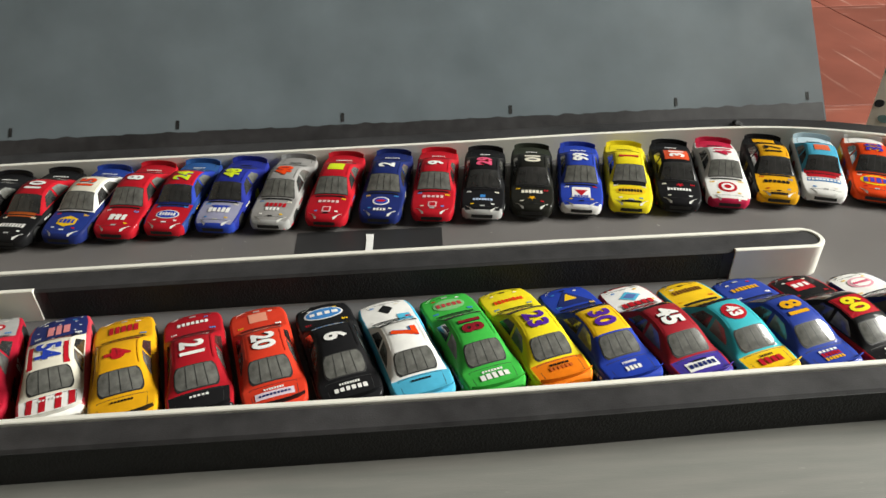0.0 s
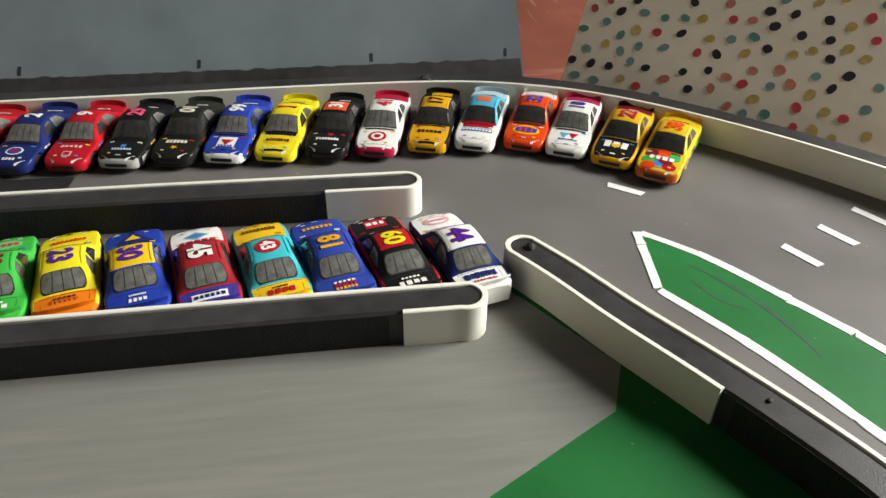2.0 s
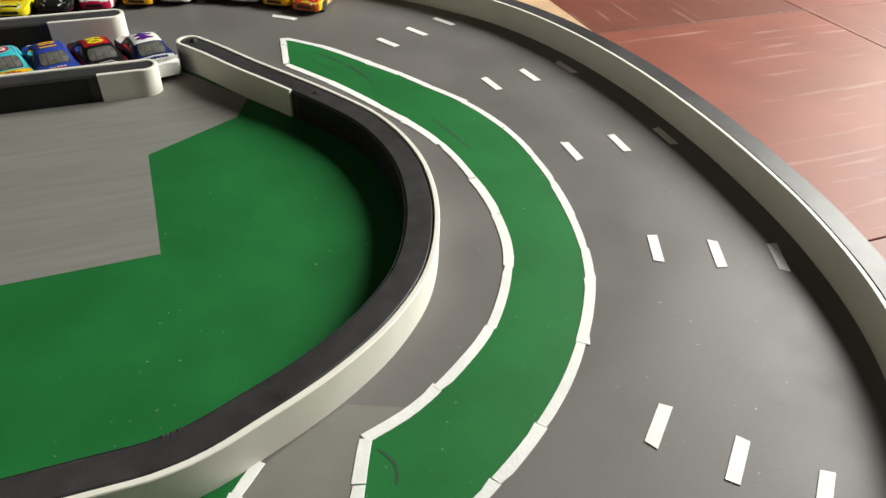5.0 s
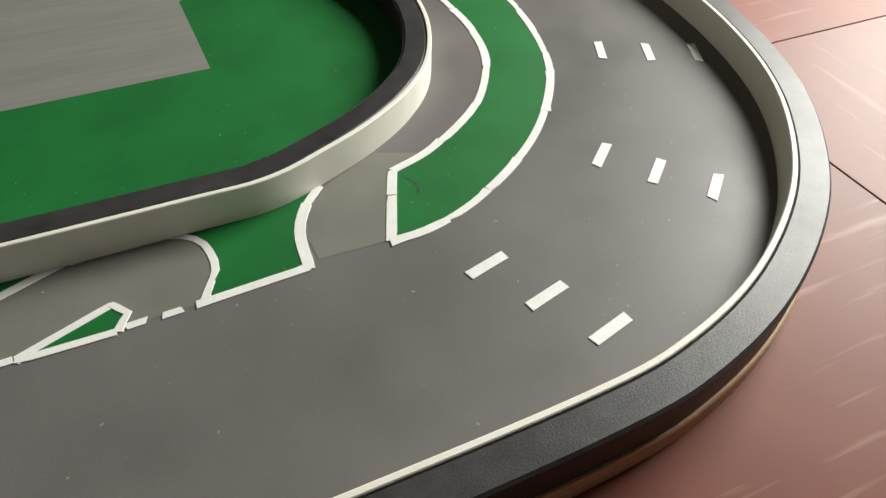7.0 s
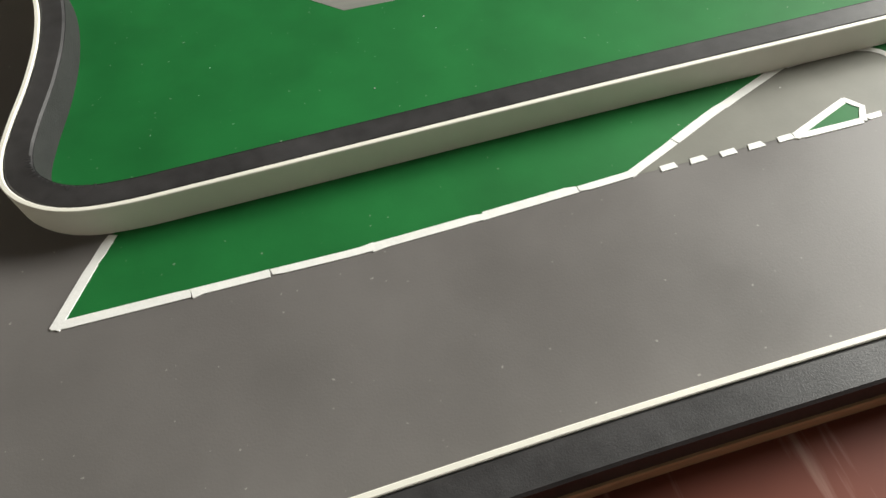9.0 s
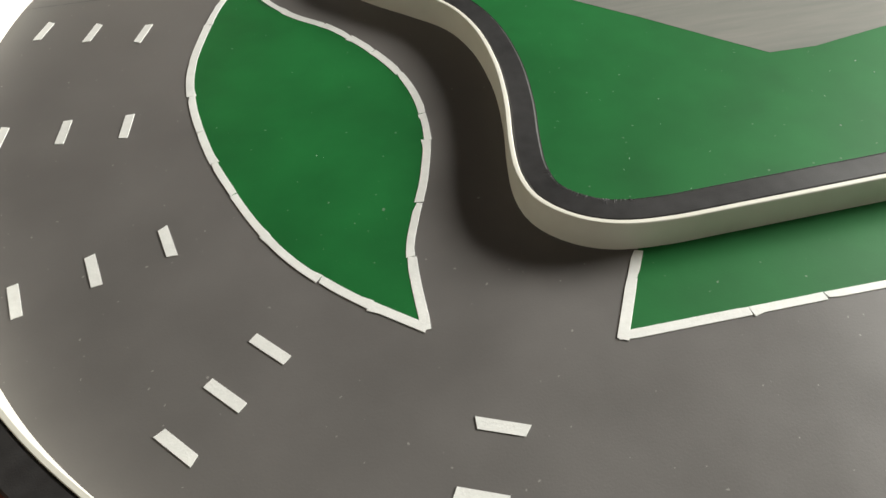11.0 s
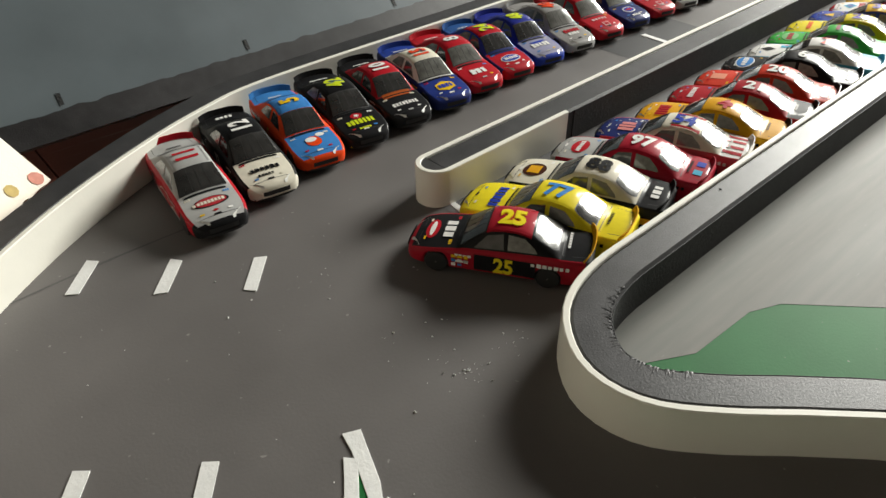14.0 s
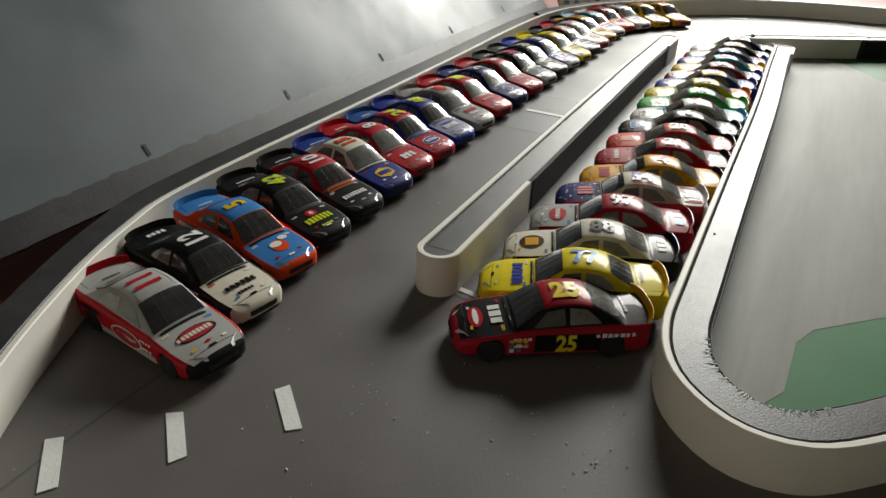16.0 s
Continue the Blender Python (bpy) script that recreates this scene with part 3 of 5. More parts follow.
dust(((-0.358, 0.158, 0.005, 0.004, 30), (-0.335, 0.157, 0.004, 0.003, 14), (-0.365, 0.180, 0.008, 0.012, 20), (-0.368, 0.235, 0.006, 0.006, 10), (-0.40, 0.20, 0.04, 0.05, 26), (-0.20, -0.09, 0.12, 0.02, 24), (0.10, -0.12, 0.10, 0.02, 14)), 9)

# ---- the boards that lean back behind the track ----
def leaning(name, a, b, z, length, lean, material, label, category):
    """A board whose lower edge runs from a to b at height z and which leans back; lean is run per rise."""
    thing = empty(name, label, category)
    a, b = Vector((*a, z)), Vector((*b, z))
    u = (b - a).normalized()
    back = Vector((-u.y, u.x, 0))
    up = (back * lean + Vector((0, 0, 1))).normalized()
    nrm = u.cross(up).normalized()
    if nrm.z < 0:
        nrm = -nrm
    n, m = 60, 10
    verts, faces = [], []
    for side in (0, -0.004):
        for j in range(m + 1):
            for i in range(n + 1):
                ragged = 0.0008 * noise.noise(Vector((i * 0.9, j, 3))) if j == 0 or i in (0, n) else 0
                p = a + (b - a) * (i / n) + up * (length * j / m + ragged) + nrm * side
                verts.append(p)
    k = (n + 1) * (m + 1)
    for j in range(m):
        for i in range(n):
            q = j * (n + 1) + i
            faces.append((q, q + 1, q + n + 2, q + n + 1))
            faces.append((k + q, k + q + n + 1, k + q + n + 2, k + q + 1))
    for i in range(n):
        faces.append((i, k + i, k + i + 1, i + 1))
        t = m * (n + 1) + i
        faces.append((t, t + 1, k + t + 1, k + t))
    for j in range(m):
        q, r = j * (n + 1), (j + 1) * (n + 1)
        faces.append((q, r, k + r, k + q))
        faces.append((q + n, k + q + n, k + r + n, r + n))
    part("panel", verts, faces, material, thing)
    return thing, a, u, up, nrm


back, ba, bu, bup, bn = leaning("backdrop_board", (-0.437, 0.397), (0.281, 0.419), 0.012, 0.34, 0.85, M_BOARD, "blue-grey painted board leaning behind the barrier", "board")
for d in (0.032, 0.138, 0.250, 0.364, 0.484, 0.606, 0.706):
    p = ba + bu * d + bup * 0.019 + bn * 0.0003
    v = [p + bu * x + bup * y for x, y in ((-0.0011, -0.003), (0.0009, -0.0032), (0.0013, 0.003), (-0.0008, 0.0034))]
    part("ink_tick", v, [(0, 1, 2, 3)], M_BLACK, back, "short black ink mark")
rag = [ba + bu * (0.717 * k / 240) + bup * (0.0138 + 0.0016 * noise.noise(Vector((k * 0.35, 0, 5))) + 0.0006 * noise.noise(Vector((k * 1.7, 2, 5)))) + bn * 0.0004 for k in range(241)]
low = [ba + bu * (0.717 * k / 240) + bn * 0.0004 for k in range(241)]
part("dark_paint_band", low + rag, [(k, k + 1, 242 + k, 241 + k) for k in range(240)], M_CORE, back, "dark grey paint with a ragged edge")
DOTS = [mat("dot_ink", c, 0.7, 0.2, 300) for c in ((0.55, 0.05, 0.07), (0.015, 0.015, 0.018), (0.09, 0.24, 0.20), (0.50, 0.36, 0.10), (0.55, 0.20, 0.14), (0.16, 0.28, 0.27))]


def dotted(a, b, seed):
    thing, o, u, up, nrm = leaning("dotted_card", a, b, 0.006, 0.24, 0.85, M_CARD, "cream card printed with small coloured dots", "card")
    w = (Vector((*b, 0)) - Vector((*a, 0))).length
    rnd = random.Random(seed)
    placed = []
    tries = 0
    while len(placed) < 290 and tries < 9000:
        tries += 1
        x, y = rnd.uniform(0.003, w - 0.003), rnd.uniform(0.003, 0.237)
        if any((x - q[0]) ** 2 + (y - q[1]) ** 2 < 0.0112 ** 2 for q in placed):
            continue
        placed.append((x, y))
        rx, ry, t = rnd.uniform(0.0030, 0.0042), rnd.uniform(0.0026, 0.0034), rnd.uniform(0, 3)
        c = o + u * x + up * y + nrm * 0.0003
        ring = []
        for k in range(9):
            ang = k * math.tau / 9
            px, py = rx * math.cos(ang) * rnd.uniform(0.88, 1.1), ry * math.sin(ang)
            ring.append(c + u * (px * math.cos(t) - py * math.sin(t)) + up * (px * math.sin(t) + py * math.cos(t)))
        part("printed_dot", ring, [tuple(range(9))], rnd.choice(DOTS), thing)
    return thing


dotted((0.305, 0.4085), (0.497, 0.270), 4)
dotted((-0.600, 0.236), (-0.428, 0.372), 9)


# ---- the toy cars ----
K_LONG, K_HIGH = 0.965, 1.04     # the castings are a little short and tall


def lerp_table(table, s):
    for (a, va), (b, vb) in zip(table, table[1:]):
        if s <= b:
            return va + (vb - va) * max(0, (s - a)) / (b - a)
    return table[-1][1]


TOP = [(0, 6.0), (0.6, 7.4), (1.6, 8.4), (4, 9.5), (9, 10.5), (15, 11.3), (21, 12.0), (23, 12.5), (26.5, 15.0), (30.5, 17.9), (34, 19.9), (37.5, 20.8), (43, 21.2), (48, 20.9), (52, 20.0), (56, 18.2), (60, 16.2), (63.5, 14.8), (65.5, 14.3), (70, 14.3), (75, 14.3), (76.3, 13.8), (77, 12.8)]
BELT = [(0, 5.4), (1.5, 7.2), (4, 8.6), (9, 9.6), (16, 10.6), (24, 11.6), (40, 12.3), (52, 12.9), (65, 13.4), (75, 13.2), (77, 12.0)]
WIDE = [(0, 5.6), (0.5, 8.0), (1.3, 9.9), (2.6, 11.3), (4.5, 12.3), (7.5, 13.1), (12, 13.6), (22, 13.5), (40, 13.5), (56, 13.7), (64, 13.8), (70, 13.4), (74, 12.7), (76, 11.8), (77, 10.6)]
STATIONS = [0, 0.3, 0.8, 1.6, 2.8, 4.5, 6.5, 9, 12, 15, 18, 21, 23, 25, 27.5, 30, 32, 34, 36, 38.5, 41, 44, 47, 49.5, 52, 54, 56.5, 59, 61.5, 64, 66, 69, 72, 74, 75.4, 76.3, 77]
AXLES, ARCH_R, HUB_Z = (14.0, 60.0), 5.3, 4.55
STATIONS = sorted(set(STATIONS) | {sc + ARCH_R * k for sc in AXLES for k in (-1.02, -0.995, -0.93, -0.8, -0.6, -0.35, 0, 0.35, 0.6, 0.8, 0.93, 0.995, 1.02)})
STATIONS = [a for a, b in zip(STATIONS, STATIONS[1:] + [99]) if b - a > 0.1]


def sill(s):
    """Height of the body's lower edge, which rises over the wheels."""
    low = 3.0 + (1.2 if s > 75 else 0) + (0.7 if s < 1 else 0)
    for sc in AXLES:
        if abs(s - sc) < ARCH_R:
            low = max(low, HUB_Z + math.sqrt(ARCH_R ** 2 - (s - sc) ** 2))
    return min(low, lerp_table(BELT, s) - 1.1)


def rail(s):
    """Half width of the hood, roof or deck surface before it turns down to the side."""
    w = lerp_table(WIDE, s)
    up = max(0.0, lerp_table(TOP, s) - lerp_table(BELT, s) - 1.0) / 7.4
    return w * 0.86 + (9.0 - w * 0.86) * min(1, up)


def top(s, y):
    """Height of the car's upper surface at s mm from the nose, y mm from the middle."""
    r = rail(s)
    return lerp_table(TOP, s) - 1.05 * (abs(y) / r) ** 2.6


def side(s, z):
    w = lerp_table(WIDE, s)
    b = lerp_table(BELT, s)
    f = (z - 3.5) / (b - 3.5)
    return w * (0.965 + 0.035 * math.sin(max(0, min(1, f)) * math.pi))


def place(s, y, z):
    return ((38.5 - s) * K_LONG / 1000, y / 1000, z * K_HIGH / 1000)


def section(s):
    w, b, r = lerp_table(WIDE, s), lerp_table(BELT, s), rail(s)
    low, sh = sill(s), b - 0.6
    half = [(w * 0.955, low)] + [(side(s, low + (sh - low) * k), low + (sh - low) * k) for k in (0.34, 0.68)] + [(w * 0.985, sh), (w * 0.93, b + 0.05)]
    t = top(s, r)
    half.append((max(r + 0.25, w * 0.885), max(b + 0.15, min(b + 0.5, t))))
    half.append((r, max(t, b + 0.2)))
    half += [(r * k, max(top(s, r * k), b + 0.2)) for k in (0.72, 0.42, 0.14)]
    return half


GRID = [section(s) for s in STATIONS]
NH = len(GRID[0])


def region_meshes():
    """The shell of the car cut into its painted panels."""
    full = []
    for s, half in zip(STATIONS, GRID):
        full.append([place(s, y, z) for y, z in half] + [place(s, -y, z) for y, z in reversed(half)])
    n = 2 * NH
    m = len(STATIONS)
    shell = bmesh.new()
    sv = [[shell.verts.new(p) for p in ring] for ring in full]
    for i in range(m - 1):
        for k in range(n - 1):
            shell.faces.new((sv[i][k], sv[i + 1][k], sv[i + 1][k + 1], sv[i][k + 1]))
    shell.normal_update()
    flip = -1 if sv[m // 2][NH].normal.z < 0 else 1
    soft = [[v.normal * flip for v in ring] for ring in sv]
    cells = {}
    for i in range(len(STATIONS) - 1):
        mid = (STATIONS[i] + STATIONS[i + 1]) / 2
        for k in range(n - 1):
            strip = min(k, n - 2 - k)
            sd = "." if k < NH else ""
            if strip >= 6:
                key = "nose" if mid < 3.2 else "hood" if mid < 23 else "windshield_frame" if mid < 34 else "roof" if mid < 52 else "rear_window_frame" if mid < 64 else "decklid"
            elif strip == 5:
                key = "nose" if mid < 3.2 else ("front_shoulder" if mid < 23 else "rear_shoulder" if mid > 64 else "pillar") + sd
            else:
                key = "nose" if mid < 5 else "tail" if mid > 73.5 else ("front_fender" if mid < 22 else "door_panel" if mid < 55 else "rear_quarter") + sd
            cells.setdefault(key, []).append((i, k))
    out = {}
    for key, quads in cells.items():
        index, verts, faces, norms = {}, [], [], []
        for i, k in quads:
            f = []
            for a, b in ((i, k), (i + 1, k), (i + 1, k + 1), (i, k + 1)):
                if (a, b) not in index:
                    index[(a, b)] = len(verts)
                    verts.append(full[a][b])
                    norms.append(soft[a][b].copy())
                f.append(index[(a, b)])
            faces.append(tuple(f))
        if key == "nose":
            base_i = len(verts)
            verts += full[0]
            norms += [Vector((1, 0, 0))] * n
            faces.append(tuple(base_i + q for q in range(n)))
        if key == "tail":
            base_i = len(verts)
            verts += full[-1]
            norms += [Vector((-1, 0, 0))] * n
            faces.append(tuple(base_i + q for q in reversed(range(n))))
        me = bpy.data.meshes.new(key.strip("."))
        me.from_pydata(verts, [], faces)
        me.update()
        bm = bmesh.new()
        bm.from_mesh(me)
        bmesh.ops.recalc_face_normals(bm, faces=bm.faces[:])
        c = sum((f.calc_center_median().dot(f.normal) * f.calc_area() for f in bm.faces)) if key.strip(".") not in ("hood", "roof", "decklid") else sum(f.normal.z for f in bm.faces)
        if c < 0:
            bmesh.ops.reverse_faces(bm, faces=bm.faces[:])
        bm.to_mesh(me)
        bm.free()
        me.polygons.foreach_set("use_smooth", [True] * len(me.polygons))
        me.normals_split_custom_set_from_vertices(norms)
        me.materials.append(M_TYRE)
        out[key] = me
    shell.free()
    return out


PANELS = region_meshes()


def raw(name, verts, faces, smooth=True):
    me = bpy.data.meshes.new(name)
    me.from_pydata([tuple(v) for v in verts], [], faces)
    me.update()
    if smooth:
        me.polygons.foreach_set("use_smooth", [True] * len(me.polygons))
    me.materials.append(M_GLASS)
    return me


def top_patch(name, s0, s1, f0, f1, lift=0.2, n=6, m=8, round_=0.0):
    """A patch that follows the upper surface between s0 and s1, f0 and f1 its share of the rail width at each end."""
    v = []
    for i in range(n + 1):
        s = s0 + (s1 - s0) * i / n
        f = f0 + (f1 - f0) * i / n
        e = 1 - round_ * (abs(2 * i / n - 1) ** 4)
        for j in range(m + 1):
            y = rail(s) * f * e * (2 * j / m - 1)
            v.append(place(s, y, top(s, y) + lift))
    f = [(i * (m + 1) + j, i * (m + 1) + j + 1, (i + 1) * (m + 1) + j + 1, (i + 1) * (m + 1) + j) for i in range(n) for j in range(m)]
    return raw(name, v, f)


WINDSHIELD = top_patch("windshield", 23.8, 33.4, 0.90, 0.92, 0.22, n=10)
REARGLASS = top_patch("rear_window", 53.2, 62.6, 0.84, 0.76, 0.24, n=10, round_=0.2)


TRIM_F = top_patch("window_trim", 23.4, 33.8, 0.93, 0.945, 0.12, n=10)
TRIM_R = top_patch("window_trim", 52.8, 63.1, 0.88, 0.80, 0.12, n=10, round_=0.15)


def side_patch(name, corners, sign, lift=0.12):
    """A side window: corners as (s, share of the height between belt and roof rail)."""
    v = []
    for s, h in corners:
        sec = section(s)
        (y0, z0), (y1, z1) = sec[5], sec[6]
        v.append(place(s, sign * (y0 + (y1 - y0) * h + lift), z0 + (z1 - z0) * h + lift * 0.5))
    return raw(name, v, [tuple(range(len(v)))], False)


SIDEGLASS = [side_patch("side_window", c, sg) for sg in (1, -1) for c in (((29.5, 0.14), (34.5, 0.84), (41.0, 0.88), (41.6, 0.1)), ((43.2, 0.1), (43.0, 0.88), (49.5, 0.86), (54.0, 0.45), (55.0, 0.15)))]


def bar_meshes():
    out = []
    for s0, s1 in ((24.2, 33.0), (53.4, 62.4)):
        for y in (-4.2, 0, 4.2):
            v, f = [], []
            for i in range(9):
                s = s0 + (s1 - s0) * i / 8
                for dy in (-0.14, 0.14):
                    v.append(place(s, y * rail(s) / 11 + dy, top(s, y) + 0.32))
            o = len(v) - 18
            f += [(o + 2 * i, o + 2 * i + 1, o + 2 * i + 3, o + 2 * i + 2) for i in range(8)]
            out.append(raw("window_bar", v, f))
    return out


BARS = bar_meshes()


def spoiler_mesh():
    v, f = [], []
    n = 8
    for i in range(n + 1):
        y = -11.8 + 23.6 * i / n
        bend = 2.4 * (abs(y) / 11.8) ** 3
        drop = 0.9 * (abs(y) / 11.8) ** 4
        for q, z in ((75.2 - bend, 13.5), (76.5 - bend, 16.7 - drop), (76.95 - bend, 16.7 - drop), (75.8 - bend, 13.3)):
            v.append(place(q, y, z))
    for i in range(n):
        a, b = 4 * i, 4 * i + 4
        f += [(a + k, b + k, b + (k + 1) % 4, a + (k + 1) % 4) for k in range(4)]
    f += [(0, 1, 2, 3), (4 * n + 3, 4 * n + 2, 4 * n + 1, 4 * n)]
    return raw("spoiler", v, f, False)


SPOILER = spoiler_mesh()


def lathe_y(name, prof, n=20):
    """A wheel-like body round the y axis: prof is (radius, y) in mm."""
    v = [(r * math.cos(k * math.tau / n) / 1000, y / 1000, r * math.sin(k * math.tau / n) / 1000) for r, y in prof for k in range(n)]
    f = [(i * n + k, i * n + (k + 1) % n, (i + 1) * n + (k + 1) % n, (i + 1) * n + k) for i in range(len(prof) - 1) for k in range(n)]
    f.append(tuple(range(n)))
    f.append(tuple(reversed(range((len(prof) - 1) * n, len(prof) * n))))
    return raw(name, v, f, False)


TYRE = lathe_y("tyre", [(2.6, 0.2), (4.35, 0.2), (4.73, 0.6), (4.73, 3.5), (4.45, 3.95), (3.1, 4.0)], 28)
RIM = lathe_y("rim", [(3.2, 3.3), (3.0, 3.9), (2.6, 3.5), (1.0, 3.4), (0.8, 3.9), (0.3, 4.0)])


def top_strips(name, lines, width, lift):
    """Thin lines that follow the upper surface: each from (s, share of the rail) to (s, share)."""
    v, f = [], []
    for (sa, fa), (sb, fb) in lines:
        n, o = 12, len(v)
        for i in range(n + 1):
            q, g = sa + (sb - sa) * i / n, fa + (fb - fa) * i / n
            for d in (-1, 1):
                ds, dy = (d * width / 2, 0) if abs(fb - fa) > 0.5 else (0, d * width / 2)
                y = rail(q + ds) * g + dy
                v.append(place(q + ds, y, top(q + ds, min(rail(q + ds), max(-rail(q + ds), y))) + lift))
        f += [(o + 2 * i, o + 2 * i + 1, o + 2 * i + 3, o + 2 * i + 2) for i in range(n)]
    return raw(name, v, f)


HOOD_SEAM = top_strips("hood_seam", [((5.2, -0.84), (5.2, 0.84)), ((5.2, 0.84), (22.6, 0.88)), ((5.2, -0.84), (22.6, -0.88)), ((22.6, -0.88), (22.6, 0.88))], 0.24, 0.07)
TRUNK_SEAM = top_strips("trunk_seam", [((64.6, -0.82), (64.6, 0.82)), ((64.6, 0.82), (74.6, 0.82)), ((64.6, -0.82), (74.6, -0.82))], 0.24, 0.07)
ROOF_RAILS = [top_strips("roof_rail", [((35.0, g), (51.0, g))], 0.5, 0.3) for g in (-0.9, 0.9)]
UNDER = raw("chassis", [place(s, y, z) for s, y in ((3, 9.2), (74, 9.2), (74, -9.2), (3, -9.2)) for z in (2.4, 5.0)],
            [(0, 2, 4, 6), (1, 7, 5, 3), (0, 1, 3, 2), (2, 3, 5, 4), (4, 5, 7, 6), (6, 7, 1, 0)], False)


def nose_patch(name, y0, y1, z0, z1, skew=0.0):
    """A patch on the car's front: grille or headlight."""
    v, n = [], 6
    for i in range(n + 1):
        y = y0 + (y1 - y0) * i / n
        for z in (z0, z1 + skew * i / n):
            s = 0.0
            while lerp_table(WIDE, s) * 0.965 < abs(y) and s < 9:
                s += 0.15
            zz = min(z, 99)
            lean = max(0, (zz - 7.2)) * 0.55
            v.append(place(s + lean - 0.25, y, zz + 0.1))
    return raw(name, v, [(2 * i, 2 * i + 1, 2 * i + 3, 2 * i + 2) for i in range(n)], False)


GRILLE = nose_patch("grille", -6.4, 6.4, 4.8, 6.9)
INTAKE = nose_patch("air_dam", -10.5, 10.5, 2.9, 3.9)


def headlight_mesh(sign):
    v = []
    for s, y in ((1.3, 5.0), (2.6, 5.0), (4.4, 7.6), (6.0, 10.0), (5.0, 10.9), (3.0, 9.9)):
        v.append(place(s, sign * y, top(s, min(y, rail(s))) - (0.6 if y > rail(s) else 0) + 0.28))
    return raw("headlight", v, [tuple(range(len(v)))], False)


LIGHTS = [headlight_mesh(1), headlight_mesh(-1)]


def use(me, name, parent, material, label=""):
    ob = new(name, me)
    ob.parent = parent
    ob.material_slots[0].link = "OBJECT"
    ob.material_slots[0].material = material
    if label:
        tagged(ob, label)
    return ob


TEXTS = {}


def text_shape(string, fat=0.0):
    """Flat mesh of a number, its middle at the origin and one unit high."""
    key = (string, fat)
    if key not in TEXTS:
        cu = bpy.data.curves.new("number", "FONT")
        cu.body, cu.offset, cu.resolution_u = string, fat, 3
        ob = bpy.data.objects.new("number", cu)
        scene.collection.objects.link(ob)
        bpy.context.view_layer.update()
        me = bpy.data.meshes.new_from_object(ob)
        co_ = np.array([v.co[:2] for v in me.vertices])
        lo, hi = co_.min(0), co_.max(0)
        TEXTS[key] = (co_ - (lo + hi) / 2) / (hi[1] - lo[1]), [tuple(p.vertices) for p in me.polygons]
        bpy.data.objects.remove(ob)
        bpy.data.curves.remove(cu)
        bpy.data.meshes.remove(me)
    return TEXTS[key]


def roof_number(car, string, ink, edge, height=8.6, wide=1.0):
    """The number lies on the roof and is read from the car's left side."""
    for fat, lift, color in ((0.072, 0.25, edge), (0.040, 0.40, ink)):
        if color is None:
            continue
        xy, faces = text_shape(string, fat)
        k = min(1.0, 13.0 / (height * (xy[:, 0].max() - xy[:, 0].min())))
        v = []
        for x, y in xy:
            s, yy = 43.0 + x * height * wide * k * 1.0, -y * height * 1.2 + 0.0
            v.append(place(s, yy, top(min(51.5, max(34.5, s)), yy) + lift))
        ob = part("roof_number", v, faces, paint(color), car)
    return ob


def door_number(car, string, ink, height=6.2):
    xy, faces = text_shape(string, 0.035)
    for sign in (1, -1):
        v = []
        for x, y in xy:
            s, z = 42 + sign * x * height * 0.9, 7.4 + y * height
            v.append(place(s, sign * (max(side(s, z), lerp_table(WIDE, s) * 0.99) + 0.3), z))
        part("door_number", v, faces, paint(ink), car)


def hood_shape(car, kind, rgb, s=14.0, y=0.0, a=4.5, b=6.5, lift=0.18, name="hood_emblem"):
    """A printed shape on the hood, roof or deck: a along the car, b across it."""
    n = {"oval": 24, "rect": 4, "tri": 3, "hex": 6, "diamond": 4, "star": 10}[kind]
    ring = []
    for k in range(n):
        t = math.tau * k / n
        if kind == "rect":
            p = ((-a, -b), (-a, b), (a, b), (a, -b))[k]
        elif kind == "tri":
            p = ((a, -b), (a, b), (-a, 0))[k]
        elif kind == "star":
            q = 1 if k % 2 == 0 else 0.42
            p = (-a * q * math.cos(t), b * q * math.sin(t))
        else:
            p = (a * math.cos(t), b * math.sin(t))
        ring.append(p)
    # resample the outline and fill it with rings, so that it follows the panel
    dense = []
    for p, q in zip(ring, ring[1:] + ring[:1]):
        m = 1 if kind in ("oval", "star") else 6
        dense += [(p[0] + (q[0] - p[0]) * i / m, p[1] + (q[1] - p[1]) * i / m) for i in range(m)]
    v, f, m = [], [], len(dense)
    for r in (1.0, 0.66, 0.33, 0.001):
        for p in dense:
            ss, yy = s + p[0] * r, y + p[1] * r
            v.append(place(ss, yy, top(ss, yy) + lift))
    for i in range(3):
        f += [(i * m + k, i * m + (k + 1) % m, (i + 1) * m + (k + 1) % m, (i + 1) * m + k) for k in range(m)]
    return part(name, v, f, paint(rgb), car)


def bars(car, rgb, s=14.0, y=0.0, width=13.0, height=2.6, count=5, lift=0.32, name="lettering"):
    """Unreadable or brand lettering as a row of plain bars."""
    rnd = random.Random(int(s * 10) + count)
    v, f = [], []
    width *= 1.12
    step = width / count
    for k in range(count):
        w = step * rnd.uniform(0.62, 0.82)
        x0 = y - width / 2 + k * step + (step - w) / 2
        h = height * 1.35 * rnd.uniform(0.8, 1.0)
        o = len(v)
        for i in range(3):
            for ss in (s - h / 2, s + h / 2):
                yy = x0 + w * i / 2
                v.append(place(ss, yy, top(ss, yy) + lift))
        f += [(o, o + 1, o + 3, o + 2), (o + 2, o + 3, o + 5, o + 4)]
    return part(name, v, f, paint(rgb), car)


